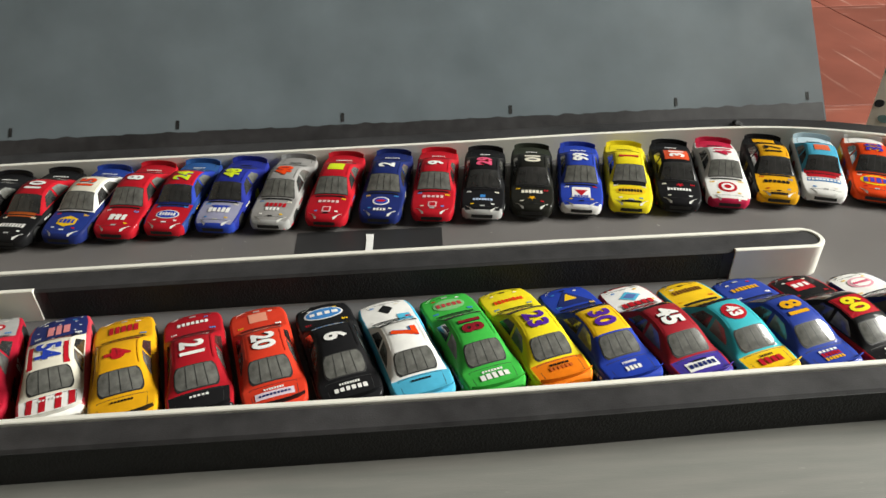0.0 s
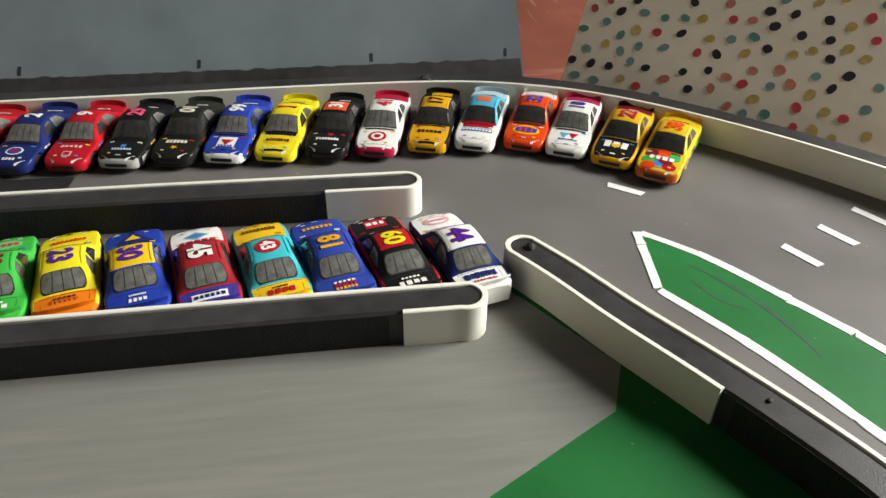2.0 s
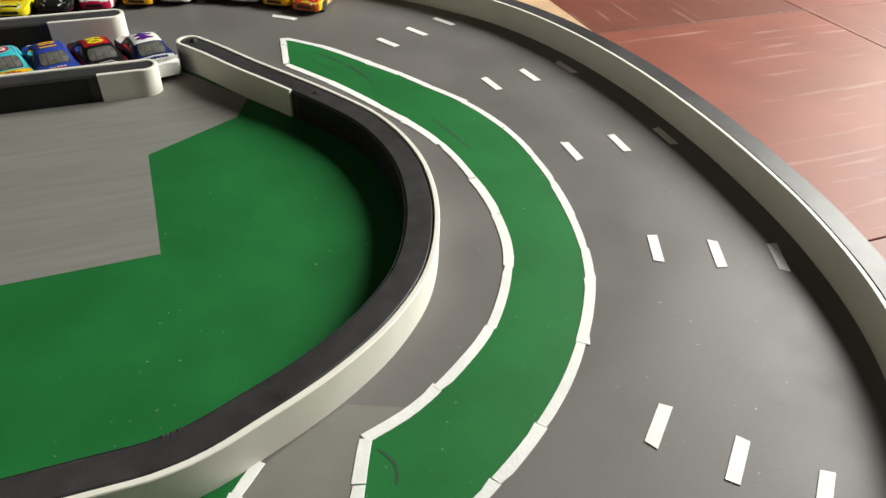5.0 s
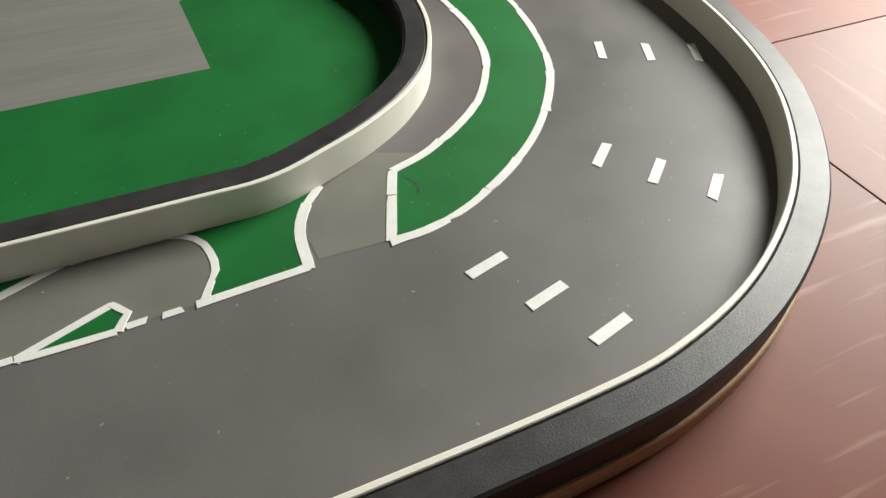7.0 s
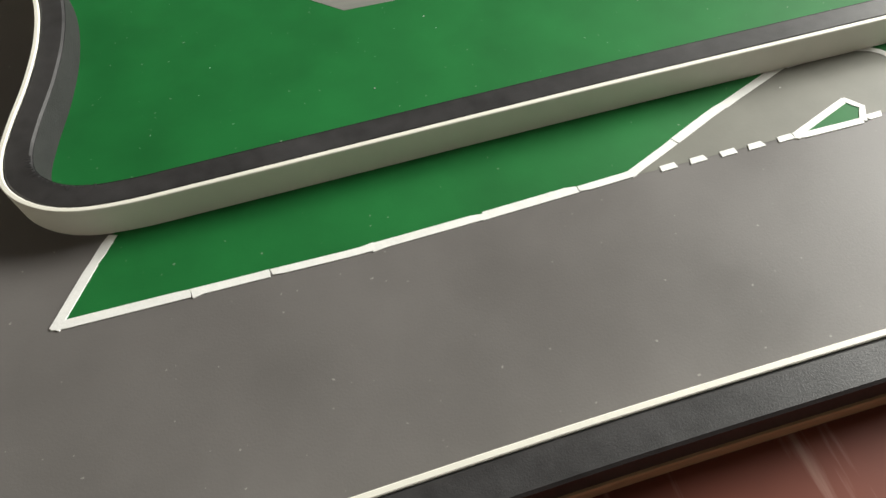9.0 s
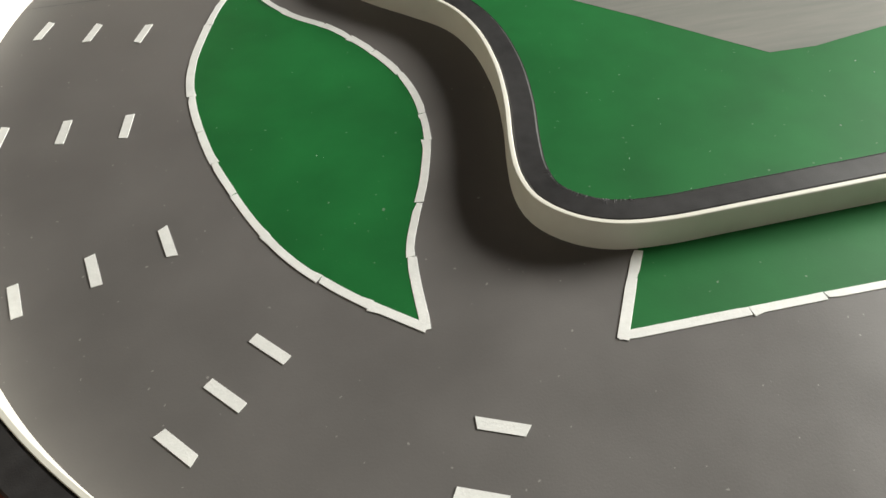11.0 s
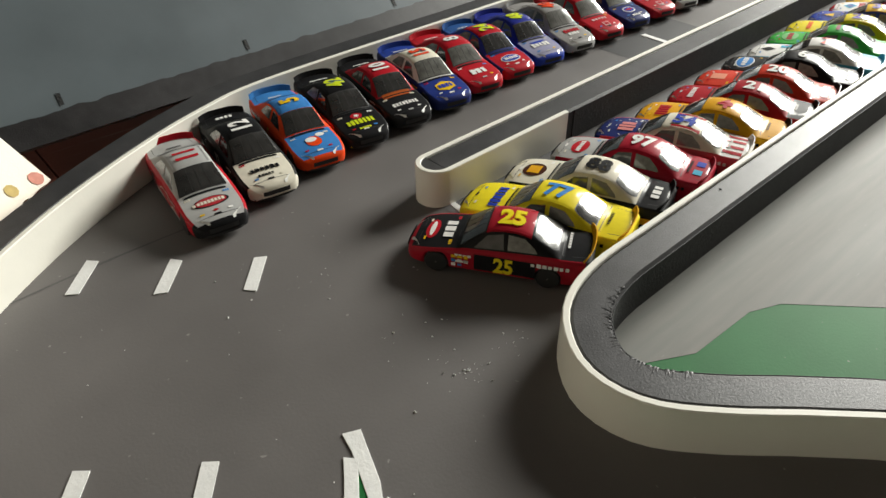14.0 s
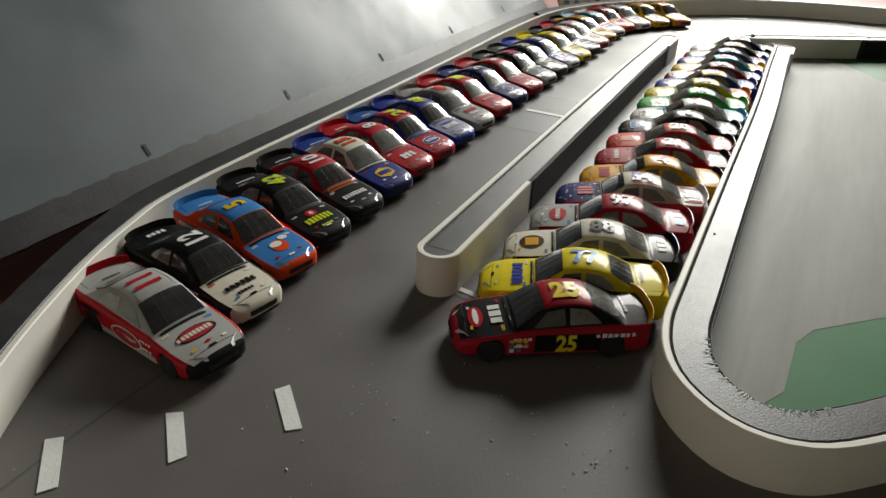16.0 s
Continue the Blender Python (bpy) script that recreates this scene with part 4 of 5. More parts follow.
def side_band(car, rgb, s0, s1, z0, z1, name="side_stripe"):
    for sign in (1, -1):
        v, n = [], 10
        for i in range(n + 1):
            s = s0 + (s1 - s0) * i / n
            for z in (z0, (z0 + z1) / 2, z1):
                v.append(place(s, sign * (max(side(s, min(z, 8)), lerp_table(WIDE, s) * 0.985) + 0.16), min(z, lerp_table(BELT, s) - 0.5)))
        f = [(3 * i + k, 3 * i + k + 1, 3 * i + k + 4, 3 * i + k + 3) for i in range(n) for k in range(2)]
        part(name, v, f, paint(rgb), car)


def flank_oval(car, rgb, s, z, a, b, lift=0.2):
    """A printed oval on both doors."""
    for sign in (1, -1):
        ring = [(s + a * math.cos(k * math.tau / 20), z + b * math.sin(k * math.tau / 20)) for k in range(20)]
        v = [place(q, sign * (max(side(q, h), lerp_table(WIDE, q) * 0.99) + lift), h) for q, h in ring]
        part("flank_emblem", v, [tuple(range(20))], paint(rgb), car)


def toy_car(x, y, heading, label, body, hood=None, roof=None, deck=None, nose=None, sides=None, spoiler=None, pillars=None, glass=None):
    car = empty("toy_car", label, "toy car", "toy stock cars")
    car.matrix_world = pose(0, 0, 0, 0, 0, heading).copy()
    fwd = Vector((math.cos(radians(heading)), math.sin(radians(heading)), 0))
    # x, y is the middle of the roof, which lies behind the car's own middle
    car.location = Vector((x, y, 0)) + fwd * ((0.0430 - 0.0385) * K_LONG)
    pick = {"hood": hood, "roof": roof, "decklid": deck, "nose": nose, "front_fender": sides, "rear_quarter": sides, "door_panel": sides, "tail": deck, "front_shoulder": hood, "rear_shoulder": deck, "pillar": pillars or roof, "windshield_frame": pillars or roof, "rear_window_frame": pillars or roof}
    for key, me in PANELS.items():
        key = key.strip(".")
        use(me, key, car, paint(pick.get(key) or body))
    g = M_PALEGLASS if glass else M_GLASS
    use(TRIM_F, "window_trim", car, M_TYRE)
    use(TRIM_R, "window_trim", car, M_TYRE)
    use(WINDSHIELD, "windshield", car, g)
    use(REARGLASS, "rear_window", car, M_PALEGLASS if glass is None else g)
    for k, me in enumerate(SIDEGLASS):
        use(me, "side_window", car, M_PALEGLASS if k % 2 else M_GLASS)
    for me in BARS:
        use(me, "window_bar", car, M_TYRE)
    use(SPOILER, "spoiler", car, paint(spoiler or deck or body))
    use(UNDER, "chassis", car, M_TYRE)
    use(GRILLE, "grille", car, M_TYRE)
    use(INTAKE, "air_dam", car, M_TYRE)
    for me in LIGHTS:
        use(me, "headlight", car, M_HEAD)
    use(HOOD_SEAM, "hood_seam", car, M_TYRE)
    use(TRUNK_SEAM, "trunk_seam", car, M_TYRE)
    for me in ROOF_RAILS:
        use(me, "roof_rail", car, paint(roof or body))
    for sc in AXLES:
        for sign in (1, -1):
            wheel = use(TYRE, "wheel", car, M_TYRE)
            wheel.matrix_local = Matrix.Translation(place(sc, sign * 9.4, HUB_Z)) @ (Matrix() if sign > 0 else Matrix.Rotation(math.pi, 4, "Z"))
            use(RIM, "rim", wheel, M_RIM)
    return car


M_HEAD = mat("headlight_print", (0.55, 0.55, 0.52), 0.2, 0.2, 500, coat=0.5)
M_RIM = mat("dark_rim", (0.20, 0.19, 0.17), 0.35, 0.3, 400, metal=0.7)
WHITE, BLACK, RED, YELLOW, BLUE, NAVY = (0.80, 0.79, 0.76), (0.012, 0.012, 0.013), (0.45, 0.012, 0.022), (0.80, 0.50, 0.015), (0.025, 0.055, 0.38), (0.015, 0.025, 0.13)
ORANGE, SILVER, GREEN_, CYAN, CRIMSON, GOLD = (0.78, 0.065, 0.010), (0.40, 0.40, 0.39), (0.05, 0.42, 0.06), (0.08, 0.42, 0.62), (0.32, 0.008, 0.03), (0.72, 0.36, 0.01)
MAROON, LEMON, PINK, SKY, PURPLE, CREAM = (0.22, 0.012, 0.02), (0.80, 0.66, 0.02), (0.75, 0.10, 0.20), (0.05, 0.22, 0.55), (0.08, 0.02, 0.28), (0.74, 0.70, 0.58)
LIME = (0.62, 0.72, 0.02)



def stickers(car, seed):
    """Small sponsor stickers behind the front wheels, as plain coloured bars."""
    rnd = random.Random(seed)
    for sign in (1, -1):
        for i in range(3):
            for j in range(3):
                s, z = 21.5 + 2.6 * i, 5.2 + 1.9 * j
                w, h, y = rnd.uniform(0.8, 1.2), rnd.uniform(0.5, 0.8), sign * (lerp_table(WIDE, s) + 0.3)
                part("sticker", [place(s - w, y, z - h), place(s + w, y, z - h), place(s + w, y, z + h), place(s - w, y, z + h)], [(0, 1, 2, 3)], paint(rnd.choice((WHITE, YELLOW, RED, SKY, SILVER))), car)


def side_lettering(car, rgb, s0, s1, z, height, count):
    """A row of plain bars along both flanks."""
    rnd = random.Random(int(s0 * 7 + z * 31 + count))
    for sign in (1, -1):
        v, f = [], []
        step = (s1 - s0) / count
        for k in range(count):
            a, b, h = s0 + k * step, s0 + (k + rnd.uniform(0.6, 0.85)) * step, height * rnd.uniform(0.75, 1) / 2
            o = len(v)
            for s, zz in ((a, z - h), (b, z - h), (b, z + h), (a, z + h)):
                v.append(place(s, sign * (max(side(s, zz), lerp_table(WIDE, s) * 0.99) + 0.28), zz))
            f.append((o, o + 1, o + 2, o + 3))
        part("side_lettering", v, f, paint(rgb), car)


def sponsors(car, seed, ink):
    """Small printed sponsor marks: deck lettering, quarter lettering, hood corners, tail lamps."""
    rnd = random.Random(seed)
    light = (WHITE, CREAM, YELLOW, SKY, RED)
    bars(car, ink, 66.8, 0, rnd.uniform(6, 10), 1.0, rnd.randint(5, 8), 0.28)
    for yy in (-8.6, 8.6):
        bars(car, rnd.choice(light), rnd.uniform(18.5, 20.5), yy, 2.6, 1.1, 3, 0.3)
        hood_shape(car, "rect", rnd.choice(light), 7.4, yy * 0.72, 0.5, 1.0, 0.24, "hood_sticker")
    hood_shape(car, "rect", rnd.choice((SILVER, WHITE, BLACK)), 5.6, 0, 0.55, 1.5, 0.26, "nose_badge")
    side_lettering(car, ink, 53.0, 69.0, 10.3, 1.8, 7)
    side_lettering(car, rnd.choice(light), 22.0, 29.0, 9.6, 1.1, 4)
    side_lettering(car, rnd.choice(light), 22.0, 28.0, 6.8, 1.1, 3)
    hood_shape(car, "rect", BLACK, 21.8, 0, 0.45, 9.4, 0.2, "cowl_vent")


# the row along the outer barrier, noses towards the pit road
c = toy_car(-0.3800, 0.3230, -97, "silver and red toy stock car with black nose and red number", SILVER, nose=BLACK, sides=RED, spoiler=RED, pillars=SILVER)
roof_number(c, "11", RED, None); side_band(c, SILVER, 20, 54, 3.2, 5.6); flank_oval(c, CREAM, 37, 7.2, 9.5, 3.6, 0.24); flank_oval(c, (0.40, 0.03, 0.04), 37, 7.2, 8.6, 3.0, 0.34); side_lettering(c, CREAM, 31, 43, 7.2, 1.8, 7)
hood_shape(c, "oval", BLACK, 14.5, 0, 3.4, 8.0); hood_shape(c, "oval", (0.40, 0.03, 0.04), 14.5, 0, 3.0, 7.0, 0.26); bars(c, CREAM, 14.5, 0, 11, 1.7, 8, 0.36); hood_shape(c, "rect", CREAM, 14.5, -7.3, 0.9, 0.6, 0.3); hood_shape(c, "diamond", RED, 8.2, 0, 0.7, 1.6)
c = toy_car(-0.3480, 0.3330, -98, "black and cream toy stock car with white roof number", BLACK, hood=CREAM, nose=CREAM, spoiler=BLACK)
roof_number(c, "12", WHITE, None); door_number(c, "12", WHITE); bars(c, BLACK, 13.5, 0, 13, 2.4, 6); bars(c, BLACK, 9.0, -1, 7, 1.3, 5); bars(c, WHITE, 70, 0, 8, 2, 4)
c = toy_car(-0.3160, 0.3400, -99, "orange-red and blue toy stock car with yellow number", ORANGE, hood=SKY, roof=SKY, deck=SKY, nose=ORANGE, pillars=ORANGE)
roof_number(c, "5", YELLOW, None); door_number(c, "5", YELLOW); hood_shape(c, "oval", ORANGE, 13.5, 0, 4.2, 4.0); hood_shape(c, "oval", WHITE, 15, -1, 2.0, 3.0, 0.3); hood_shape(c, "oval", WHITE, 18, 5, 1.6, 2.4)
c = toy_car(-0.2860, 0.3430, -99, "black toy stock car with yellow-green number and lettering", BLACK, sides=BLACK)
roof_number(c, "42", LIME, SKY); door_number(c, "42", LIME); hood_shape(c, "oval", RED, 18, 0, 2.6, 3.2); hood_shape(c, "star", WHITE, 18, 0, 1.8, 1.8, 0.3); bars(c, LIME, 12.5, 0, 14, 3.2, 7); side_band(c, ORANGE, 16, 34, 8.5, 11); bars(c, LIME, 6.5, 0, 6, 1.2, 5); side_band(c, LEMON, 2, 74, 3.4, 4.2)
c = toy_car(-0.2550, 0.3450, -99, "black and red toy stock car with white number", BLACK, roof=RED, pillars=RED, sides=BLACK)
roof_number(c, "10", WHITE, BLACK); door_number(c, "10", WHITE); bars(c, WHITE, 12, 0, 14, 2.6, 8); hood_shape(c, "rect", (0.45, 0.10, 0.02), 22.5, 0, 2.2, 8.5)
c = toy_car(-0.2245, 0.3460, -99, "dark blue toy stock car with yellow hexagon emblem", NAVY, roof=CREAM, hood=(0.02, 0.04, 0.22), deck=(0.02, 0.05, 0.28), pillars=WHITE, glass=True)
roof_number(c, "15", ORANGE, NAVY); door_number(c, "15", WHITE); hood_shape(c, "hex", YELLOW, 13, 0, 5.0, 6.5); bars(c, BLUE, 13, 0, 8.5, 2.8, 4)
c = toy_car(-0.1965, 0.3490, -98, "glossy red toy stock car with white script on hood", RED, glass=True)
roof_number(c, "8", WHITE, BLACK); door_number(c, "8", WHITE); bars(c, WHITE, 12.5, 0, 10, 4.5, 3); bars(c, WHITE, 13.5, -0.5, 9, 1.2, 4)
c = toy_car(-0.1680, 0.3500, -98, "blue and red toy stock car with yellow number", (0.02, 0.05, 0.22), hood=RED, nose=RED, deck=(0.03, 0.10, 0.30), roof=RED, pillars=BLUE)
roof_number(c, "24", LIME, SKY); door_number(c, "24", LIME); hood_shape(c, "oval", WHITE, 12.5, 0, 4.0, 7.0); hood_shape(c, "oval", BLUE, 12.5, 0, 3.4, 6.3, 0.3); bars(c, WHITE, 12.5, 0, 9, 2.2, 6, 0.42); hood_shape(c, "rect", NAVY, 22.5, 0, 2.5, 9.5)
c = toy_car(-0.1380, 0.3510, -99, "blue toy stock car with silver hood and yellow number", (0.02, 0.03, 0.25), hood=(0.30, 0.30, 0.42), nose=BLUE)
roof_number(c, "48", LIME, NAVY); door_number(c, "48", LIME); hood_shape(c, "tri", BLUE, 15.5, 0, 3.0, 6.0); bars(c, WHITE, 14, 0, 12, 3.4, 5)
c = toy_car(-0.1060, 0.3520, -99, "silver-grey toy stock car with orange number", (0.30, 0.29, 0.28), nose=SILVER, spoiler=(0.25, 0.25, 0.25), glass=True)
roof_number(c, "40", ORANGE, RED); door_number(c, "40", ORANGE); bars(c, RED, 16, 1, 12, 3.0, 5); bars(c, WHITE, 12, 0, 8, 2.2, 4); side_band(c, RED, 1, 60, 3.4, 4.6)
c = toy_car(-0.0740, 0.3530, -98, "red toy stock car with yellow roof patch and white shield", RED, glass=True)
hood_shape(c, "rect", LIME, 45, 0, 4.5, 5.0, name="roof_patch"); door_number(c, "9", WHITE); hood_shape(c, "rect", (0.7, 0.45, 0.45), 9.0, 0, 2.4, 2.6); hood_shape(c, "rect", RED, 9.0, 0, 1.6, 1.8, 0.3); bars(c, (0.7, 0.5, 0.5), 16.5, 0, 12, 1.8, 5)
c = toy_car(-0.0420, 0.3540, -98, "navy blue toy stock car with round white emblem", NAVY, glass=True)
roof_number(c, "2", WHITE, None); door_number(c, "2", WHITE); hood_shape(c, "oval", WHITE, 14, 0, 4.0, 5.2); hood_shape(c, "oval", BLUE, 14, 0, 3.2, 4.2, 0.3); hood_shape(c, "oval", RED, 14, 0, 1.2, 3.0, 0.4); bars(c, WHITE, 6.0, 0, 7, 1.6, 4)
c = toy_car(-0.0110, 0.3540, -97, "red toy stock car with white number and shield", RED, glass=True)
roof_number(c, "9", WHITE, None); door_number(c, "9", WHITE); hood_shape(c, "rect", (0.7, 0.45, 0.45), 9.0, 0, 2.4, 2.6); hood_shape(c, "rect", RED, 9.0, 0, 1.6, 1.8, 0.3); bars(c, (0.7, 0.5, 0.5), 16.5, 0, 12, 1.8, 5)
c = toy_car(0.0200, 0.3540, -98, "black toy stock car with pink-red number and silver nose", BLACK, nose=SILVER)
roof_number(c, "29", PINK, RED); door_number(c, "29", PINK); hood_shape(c, "rect", SKY, 15, 0, 1.4, 1.6); bars(c, (0.5, 0.6, 0.8), 11.5, 0, 11, 1.6, 7); side_band(c, SILVER, 8, 30, 4, 8); side_band(c, RED, 1, 70, 3.3, 4.0)
c = toy_car(0.0510, 0.3550, -99, "black toy stock car with gold star and cream number", (0.016, 0.016, 0.013), deck=(0.03, 0.035, 0.025))
roof_number(c, "01", CREAM, None); door_number(c, "01", CREAM); bars(c, CREAM, 16.5, 0, 12, 2.6, 6); hood_shape(c, "star", GOLD, 10.5, 0, 2.2, 2.6)
c = toy_car(0.0820, 0.3550, -100, "blue and white toy stock car with red triangle emblem", BLUE, nose=WHITE, sides=BLUE, glass=True)
roof_number(c, "99", WHITE, None); door_number(c, "99", WHITE); hood_shape(c, "rect", WHITE, 14, 0, 5.2, 5.6); hood_shape(c, "tri", RED, 13.2, 0, 3.0, 4.0, 0.3); bars(c, BLUE, 9.8, 0, 8, 1.4, 5); side_band(c, RED, 4, 70, 6.5, 7.6); side_band(c, WHITE, 4, 70, 3.4, 6.4)
c = toy_car(0.1130, 0.3540, -101, "bright yellow toy stock car with black hood oval", LEMON, glass=True)
roof_number(c, "1", RED, BLACK, 10); door_number(c, "1", BLACK); hood_shape(c, "rect", BLACK, 22.5, 0, 2.2, 10); hood_shape(c, "oval", YELLOW, 14.5, 0, 4.2, 9.0); bars(c, BLACK, 14.5, 0, 13, 2.2, 8); hood_shape(c, "rect", BLACK, 4.2, 0, 0.8, 6)
c = toy_car(0.1440, 0.3540, -102, "black toy stock car with orange number and red spoiler edge", BLACK, roof=BLACK)
hood_shape(c, "rect", (0.70, 0.09, 0.03), 43.0, 0, 6.5, 7.5, name="roof_patch"); roof_number(c, "31", WHITE, None, 8); door_number(c, "31", WHITE); bars(c, WHITE, 13.5, 0, 13, 2.0, 8); hood_shape(c, "star", RED, 18.5, 1, 2.2, 2.8); side_band(c, RED, 1, 74, 3.3, 4.4)
c = toy_car(0.1750, 0.3550, -102, "white toy stock car with red ring target on hood", WHITE, nose=(0.5, 0.02, 0.07), deck=(0.50, 0.02, 0.06), sides=WHITE, glass=True)
roof_number(c, "41", (0.50, 0.02, 0.06), None); door_number(c, "41", RED); side_band(c, (0.5, 0.02, 0.06), 2, 74, 3.4, 6.5)
for a, col, lf in ((5.4, RED, 0.18), (3.7, WHITE, 0.28), (2.0, RED, 0.38)):
    hood_shape(c, "oval", col, 13.5, 0, a, a * 1.05, lf)
c = toy_car(0.2090, 0.3570, -105, "black and golden yellow toy stock car", BLACK, hood=GOLD, roof=GOLD, nose=GOLD, pillars=BLACK, sides=BLACK)
roof_number(c, "17", BLACK, None); door_number(c, "17", YELLOW); bars(c, BLACK, 15, 0, 14, 2.4, 6); hood_shape(c, "rect", BLACK, 3.2, 0, 0.8, 5); hood_shape(c, "rect", GOLD, 70, 0, 2.5, 7)
c = toy_car(0.2410, 0.3560, -109, "light blue, red and white toy stock car", CYAN, hood=WHITE, nose=WHITE, deck=(0.55, 0.70, 0.78), sides=WHITE, pillars=CYAN)
hood_shape(c, "rect", (0.70, 0.14, 0.06), 43.0, 0, 4.2, 4.6, name="roof_patch"); door_number(c, "43", RED); hood_shape(c, "rect", RED, 21.5, 0, 3.4, 11); hood_shape(c, "rect", SKY, 15.2, 0, 1.9, 11.0); bars(c, WHITE, 15.2, 0, 17, 1.7, 9, 0.34); side_band(c, RED, 2, 74, 3.3, 5.0)
c = toy_car(0.2740, 0.3530, -112, "orange-red toy stock car with yellow oval and white tail", ORANGE, deck=WHITE, spoiler=WHITE, nose=ORANGE)
roof_number(c, "32", (0.05, 0.03, 0.35), YELLOW); door_number(c, "32", BLUE); hood_shape(c, "oval", YELLOW, 14.5, 0, 5.4, 8.6); hood_shape(c, "oval", ORANGE, 14.5, 0, 3.8, 6.8, 0.28); bars(c, (0.06, 0.05, 0.40), 14.5, 0, 13, 4.4, 4, 0.4); side_band(c, YELLOW, 52, 70, 5, 11)
c = toy_car(0.3000, 0.3410, -115, "white toy stock car with red and teal chevron", WHITE, deck=(0.50, 0.03, 0.10), sides=WHITE, spoiler=(0.45, 0.04, 0.10), glass=True)
roof_number(c, "10", PURPLE, None); door_number(c, "10", BLUE); hood_shape(c, "tri", RED, 15, 2.8, 3.0, 3.0); hood_shape(c, "tri", CYAN, 15, -2.8, 3.0, 3.0); bars(c, BLUE, 10.4, 0, 11, 1.2, 8); side_band(c, (0.5, 0.03, 0.1), 50, 72, 4, 11)
c = toy_car(0.3280, 0.3240, -121, "black and yellow toy stock car with red roof number", (0.75, 0.42, 0.015), hood=BLACK, nose=GOLD, deck=MAROON, spoiler=BLACK)
roof_number(c, "22", RED, CREAM); door_number(c, "22", RED); bars(c, WHITE, 15.5, 0, 14, 5.2, 3); hood_shape(c, "tri", YELLOW, 13.6, 0, 2.2, 4.0, 0.42)
c = toy_car(0.3510, 0.3040, -124, "yellow toy stock car with multicoloured nose and hood", (0.80, 0.48, 0.02), nose=(0.55, 0.12, 0.03), sides=(0.76, 0.50, 0.02))
roof_number(c, "38", ORANGE, YELLOW); door_number(c, "38", BLUE); stickers(c, 2)
for k, (ss, yy, col) in enumerate(((8, 6, RED), (9, -2, SKY), (18, 7, GREEN_), (20, 0, ORANGE), (19, -7, MAROON), (12, -7, GREEN_), (6, -6, ORANGE), (13, 3, MAROON))):
    hood_shape(c, "oval", col, ss, yy, 3.6, 4.2, 0.16 + 0.03 * k)
bars(c, WHITE, 14.5, 0, 14, 3.2, 4, 0.55); side_band(c, GREEN_, 54, 72, 4, 9)

# the row along the inner barrier, noses towards the pit barrier
c = toy_car(-0.3060, 0.1900, 124, "dark red and black toy stock car with yellow number", (0.36, 0.012, 0.025), hood=BLACK, deck=BLACK, roof=(0.36, 0.012, 0.025), pillars=BLACK, spoiler=GOLD)
roof_number(c, "25", LEMON, GOLD); hood_shape(c, "oval", RED, 9.5, 0, 2.8, 6.5); hood_shape(c, "oval", WHITE, 9.5, 0, 1.1, 5.0, 0.28); bars(c, WHITE, 17, 0, 11, 3.6, 3)
side_band(c, BLACK, 30, 55, 4, 11.2); door_number(c, "25", LEMON, 7.0); stickers(c, 1)
c = toy_car(-0.2785, 0.1910, 112, "yellow toy stock car with blue number", LEMON, spoiler=GOLD, glass=False)
roof_number(c, "77", SKY, None); door_number(c, "77", BLUE); bars(c, BLUE, 16, 0, 15, 3.6, 6)
c = toy_car(-0.2490, 0.1930, 111, "cream and black toy stock car with brown shield", BLACK, hood=CREAM, roof=CREAM, nose=CREAM, deck=BLACK, sides=BLACK)
roof_number(c, "88", BLACK, None); door_number(c, "88", GOLD); hood_shape(c, "oval", (0.06, 0.02, 0.01), 12.5, 0, 5.6, 6.0); hood_shape(c, "rect", GOLD, 12.5, 0, 3.0, 3.4, 0.28); bars(c, WHITE, 70, 0, 10, 3.2, 3); side_band(c, GOLD, 56, 72, 6, 9)
c = toy_car(-0.2175, 0.1930, 109, "dark red and silver toy stock car with white number", (0.38, 0.012, 0.03), hood=SILVER, nose=SILVER)
roof_number(c, "97", WHITE, None); door_number(c, "97", WHITE); hood_shape(c, "oval", RED, 13, 0, 4.2, 6.8); bars(c, WHITE, 13, 0, 10, 1.8, 6); hood_shape(c, "rect", CYAN, 71, 4, 2, 2); hood_shape(c, "rect", BLUE, 71, -4, 2, 2.5)
c = toy_car(-0.1850, 0.1920, 109, "navy, red and white flag-painted toy stock car", (0.55, 0.06, 0.08), hood=(0.02, 0.03, 0.14), nose=NAVY, roof=CREAM, deck=WHITE)
roof_number(c, "54", BLUE, WHITE); door_number(c, "54", BLUE); bars(c, (0.7, 0.25, 0.25), 15, 0, 9, 6.5, 3)
for k in range(14):
    hood_shape(c, "star", WHITE, 5 + (k % 5) * 4.2, -9 + (k // 5) * 9 + (k % 2) * 2, 0.7, 0.7, 0.2, "printed_star")
for k in (-8, -3, 3, 8):
    hood_shape(c, "rect", RED, 69, k, 4.5, 1.2, name="printed_stripe")
for k in (-7.2, 7.2):
    hood_shape(c, "rect", RED, 45, k, 7, 1.2, name="printed_stripe")
c = toy_car(-0.1550, 0.1890, 108, "golden yellow toy stock car with red number", GOLD, spoiler=BLACK)
roof_number(c, "4", RED, None, 9); door_number(c, "4", RED); bars(c, RED, 13, 0, 12, 5, 5); hood_shape(c, "oval", RED, 45, 0, 2.5, 3.0)
c = toy_car(-0.1240, 0.1900, 107, "dark red toy stock car with white number and black tail", (0.38, 0.012, 0.02), deck=BLACK)
roof_number(c, "21", WHITE, None); door_number(c, "21", WHITE); bars(c, WHITE, 12, 0, 13, 2.2, 7)
c = toy_car(-0.0940, 0.1920, 107, "orange-red toy stock car with white number", (0.62, 0.045, 0.02), glass=True, spoiler=BLACK)
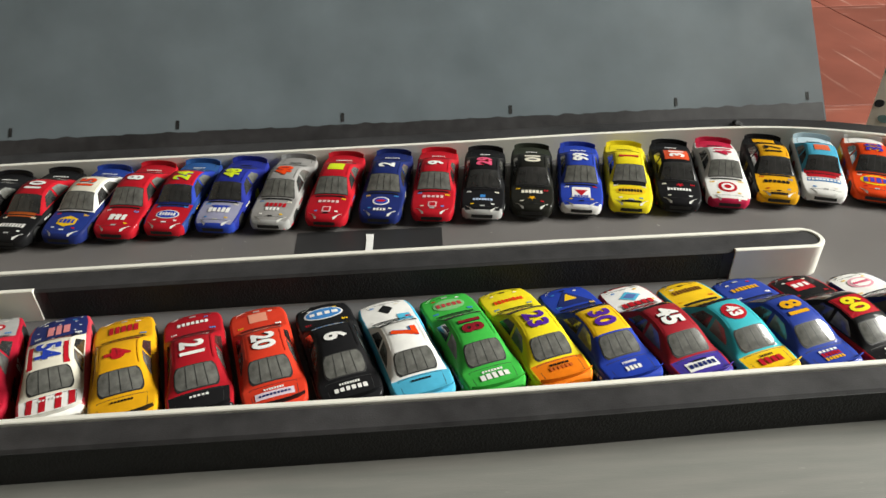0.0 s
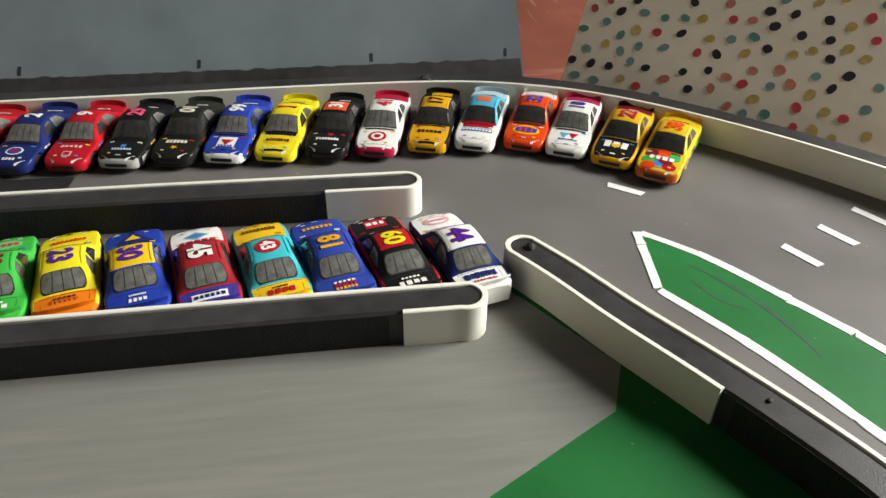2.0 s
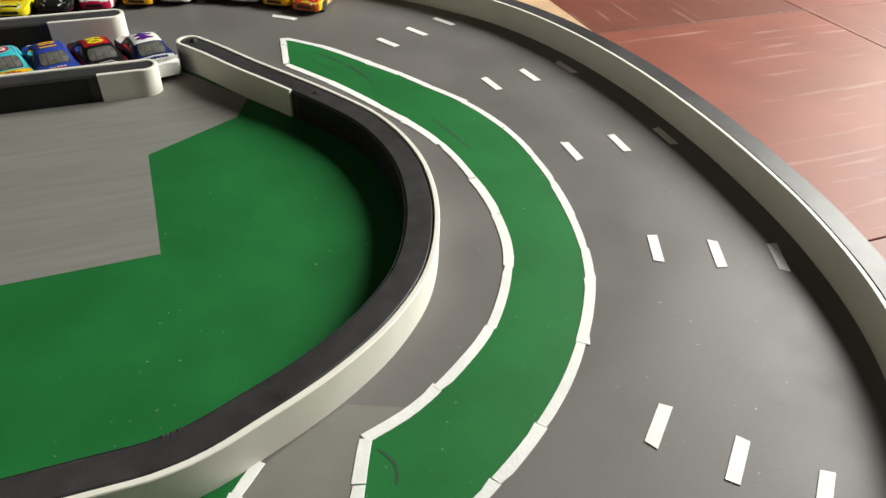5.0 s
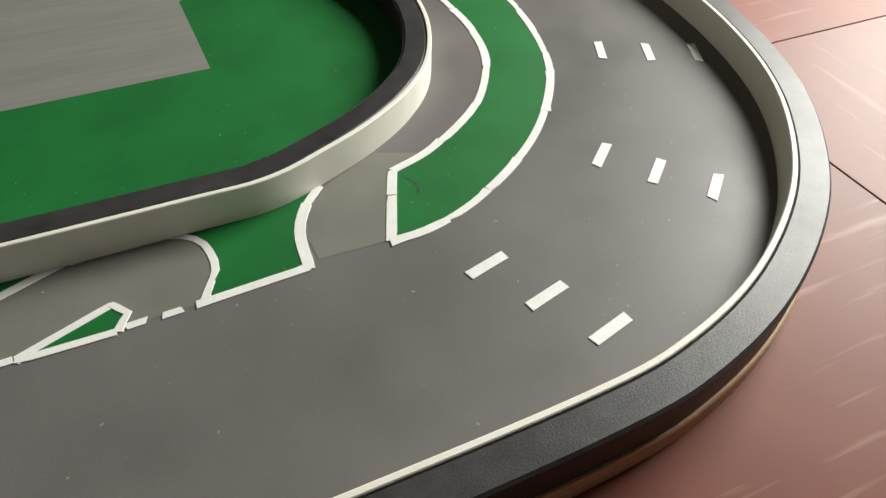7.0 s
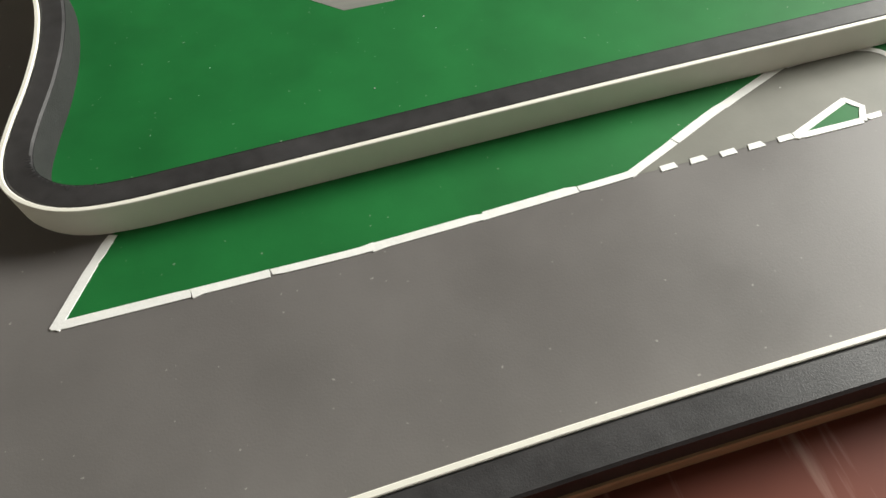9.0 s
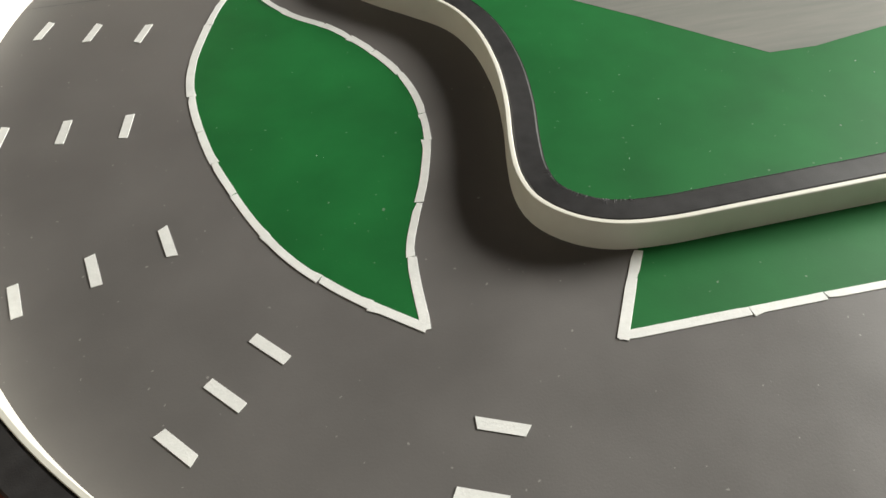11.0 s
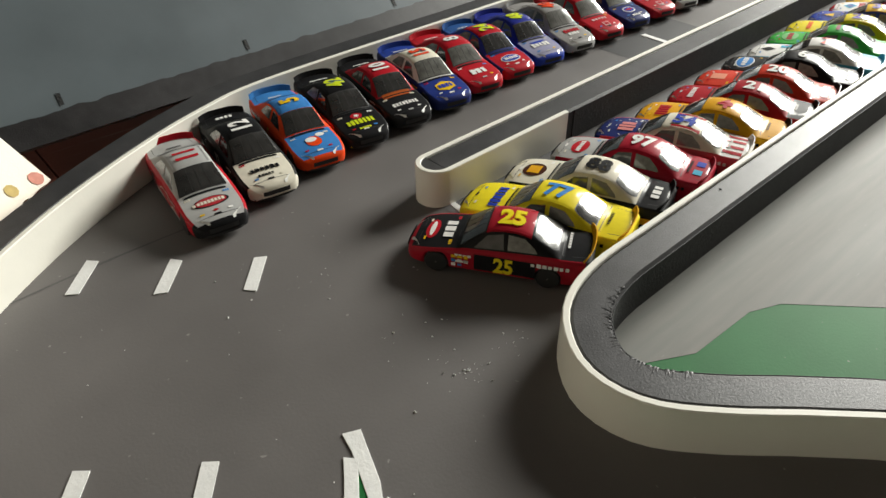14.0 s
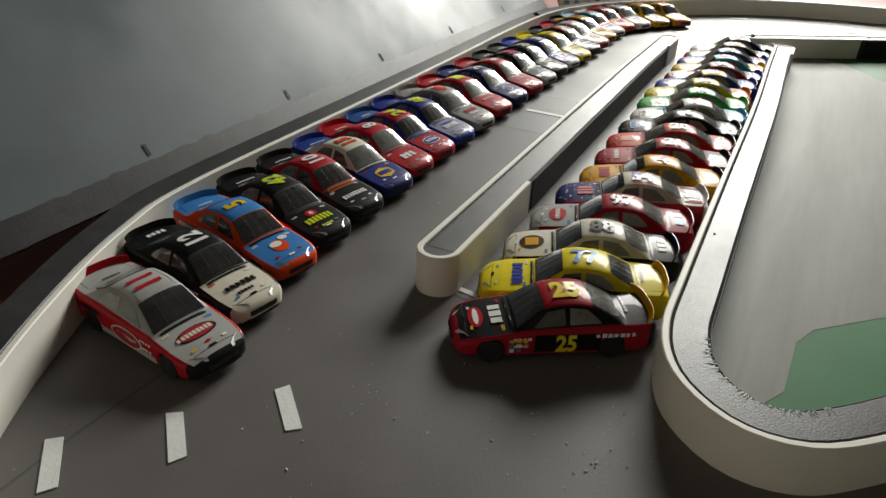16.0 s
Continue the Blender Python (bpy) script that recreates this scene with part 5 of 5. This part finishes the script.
roof_number(c, "20", WHITE, BLACK); door_number(c, "20", WHITE); hood_shape(c, "rect", (0.75, 0.30, 0.20), 12, 0, 4.2, 4.2); hood_shape(c, "rect", (0.65, 0.55, 0.62), 70, 0, 2.0, 8); bars(c, NAVY, 70, 0, 12, 1.0, 9)
c = toy_car(-0.0630, 0.1930, 107, "black toy stock car with blue oval hood emblem", BLACK)
roof_number(c, "6", WHITE, None); door_number(c, "6", WHITE); hood_shape(c, "oval", WHITE, 12, 0, 5.4, 9.4); hood_shape(c, "oval", SKY, 12, 0, 4.7, 8.6, 0.26); bars(c, WHITE, 12, 0, 13, 2.2, 4, 0.36); bars(c, WHITE, 70, 0, 13, 2.0, 6)
c = toy_car(-0.0330, 0.1930, 107, "light blue and white toy stock car with orange number", CYAN, hood=WHITE, roof=WHITE, nose=WHITE, deck=CYAN, pillars=WHITE)
roof_number(c, "7", ORANGE, SKY, 10); door_number(c, "7", ORANGE); hood_shape(c, "diamond", BLACK, 11, 0, 4.5, 3.6); hood_shape(c, "rect", CYAN, 21, -7, 3.5, 3.5)
c = toy_car(-0.0030, 0.1960, 107, "bright green toy stock car with dark red number", GREEN_, glass=True)
roof_number(c, "18", MAROON, BLACK); door_number(c, "18", MAROON); hood_shape(c, "oval", (0.2, 0.5, 0.2), 13, 0, 5, 8); bars(c, (0.45, 0.06, 0.06), 13, 0, 12, 2.6, 5); bars(c, WHITE, 70, 0, 12, 2.6, 5)
c = toy_car(0.0260, 0.1980, 107, "yellow toy stock car with orange tail and purple number", LEMON, deck=(0.80, 0.20, 0.01), spoiler=(0.80, 0.20, 0.01), glass=True)
roof_number(c, "23", PURPLE, None); door_number(c, "23", PURPLE); bars(c, ORANGE, 14, 0, 14, 2.4, 8); bars(c, (0.55, 0.12, 0.02), 69, 0, 10, 1.8, 6)
c = toy_car(0.0560, 0.1970, 107, "blue toy stock car with yellow roof and purple number", (0.02, 0.05, 0.36), roof=YELLOW, pillars=BLUE)
roof_number(c, "30", PURPLE, None, 9); door_number(c, "30", YELLOW); hood_shape(c, "tri", NAVY, 13, 0, 6.5, 10); hood_shape(c, "tri", YELLOW, 12.2, 0, 3.0, 3.6, 0.28); bars(c, WHITE, 70.5, 0, 7, 2.0, 4)
c = toy_car(0.0860, 0.1960, 107, "dark red toy stock car with blue and white tail", (0.34, 0.02, 0.03), hood=WHITE, nose=RED, deck=(0.06, 0.04, 0.30), pillars=(0.34, 0.02, 0.03))
roof_number(c, "45", WHITE, BLACK, 9); door_number(c, "45", WHITE); hood_shape(c, "diamond", CYAN, 13, 0, 4.5, 6); hood_shape(c, "diamond", (0.1, 0.16, 0.4), 13, 0, 2.6, 4, 0.28); bars(c, RED, 20, 0, 16, 3.0, 5); hood_shape(c, "rect", WHITE, 69.5, 0, 2.6, 7.5); bars(c, NAVY, 69.5, 0, 12, 2.0, 6, 0.34)
c = toy_car(0.1160, 0.1970, 107, "yellow and turquoise toy stock car with red number disc", YELLOW, roof=(0.05, 0.45, 0.52), pillars=(0.05, 0.45, 0.52), sides=(0.05, 0.42, 0.50), deck=YELLOW)
hood_shape(c, "oval", RED, 43.0, 0, 5.6, 5.8, 0.16, "roof_disc"); roof_number(c, "43", WHITE, None, 5.8); door_number(c, "43", WHITE); bars(c, (0.16, 0.07, 0.01), 11, 0, 15, 2.8, 9); bars(c, RED, 70, 0, 11, 3.0, 4); hood_shape(c, "rect", BLACK, 23.5, 0, 1.6, 9)
c = toy_car(0.1440, 0.1980, 106, "royal blue toy stock car with golden number", (0.03, 0.06, 0.34))
roof_number(c, "81", GOLD, NAVY, 9); door_number(c, "81", GOLD); bars(c, GOLD, 13, 0, 14, 2.4, 7); bars(c, RED, 69, 0, 9, 1.8, 6); bars(c, GOLD, 71.5, 0, 9, 1.4, 6); side_band(c, GOLD, 40, 70, 8, 10)
c = toy_car(0.1730, 0.1980, 106, "black and red toy stock car with yellow number", (0.42, 0.012, 0.02), hood=BLACK, deck=BLACK, pillars=BLACK, roof=BLACK)
hood_shape(c, "rect", RED, 43.0, 0, 7.0, 8.6, name="roof_patch"); roof_number(c, "60", LEMON, BLACK, 9); door_number(c, "60", YELLOW); hood_shape(c, "rect", RED, 12, 0, 4.6, 5.5); bars(c, WHITE, 12, 0, 9, 3.0, 3); bars(c, WHITE, 70.5, 0, 12, 2.4, 4)
c = toy_car(0.2040, 0.1980, 106, "white toy stock car with navy roof sides and number", WHITE, pillars=NAVY, sides=NAVY, deck=WHITE, nose=WHITE)
roof_number(c, "44", PURPLE, RED, 9); door_number(c, "44", WHITE); hood_shape(c, "oval", (0.75, 0.35, 0.42), 12, 0, 4.8, 7); hood_shape(c, "oval", WHITE, 12, 0, 3.6, 5.4, 0.28); bars(c, PINK, 12, 0, 9, 1.6, 6, 0.38); bars(c, NAVY, 68, 0, 14, 3.4, 6); bars(c, RED, 72, 0, 12, 1.0, 9)

for k, car in enumerate([o for o in scene.objects if o.get("category") == "toy car"]):
    parts = [o for o in car.children if o.name.split(".")[0] == "hood"]
    tone = parts[0].material_slots[0].material.node_tree.nodes["Mix"].inputs[6].default_value
    sponsors(car, 100 + k, WHITE if sum(tone[:3]) < 0.75 else BLACK)
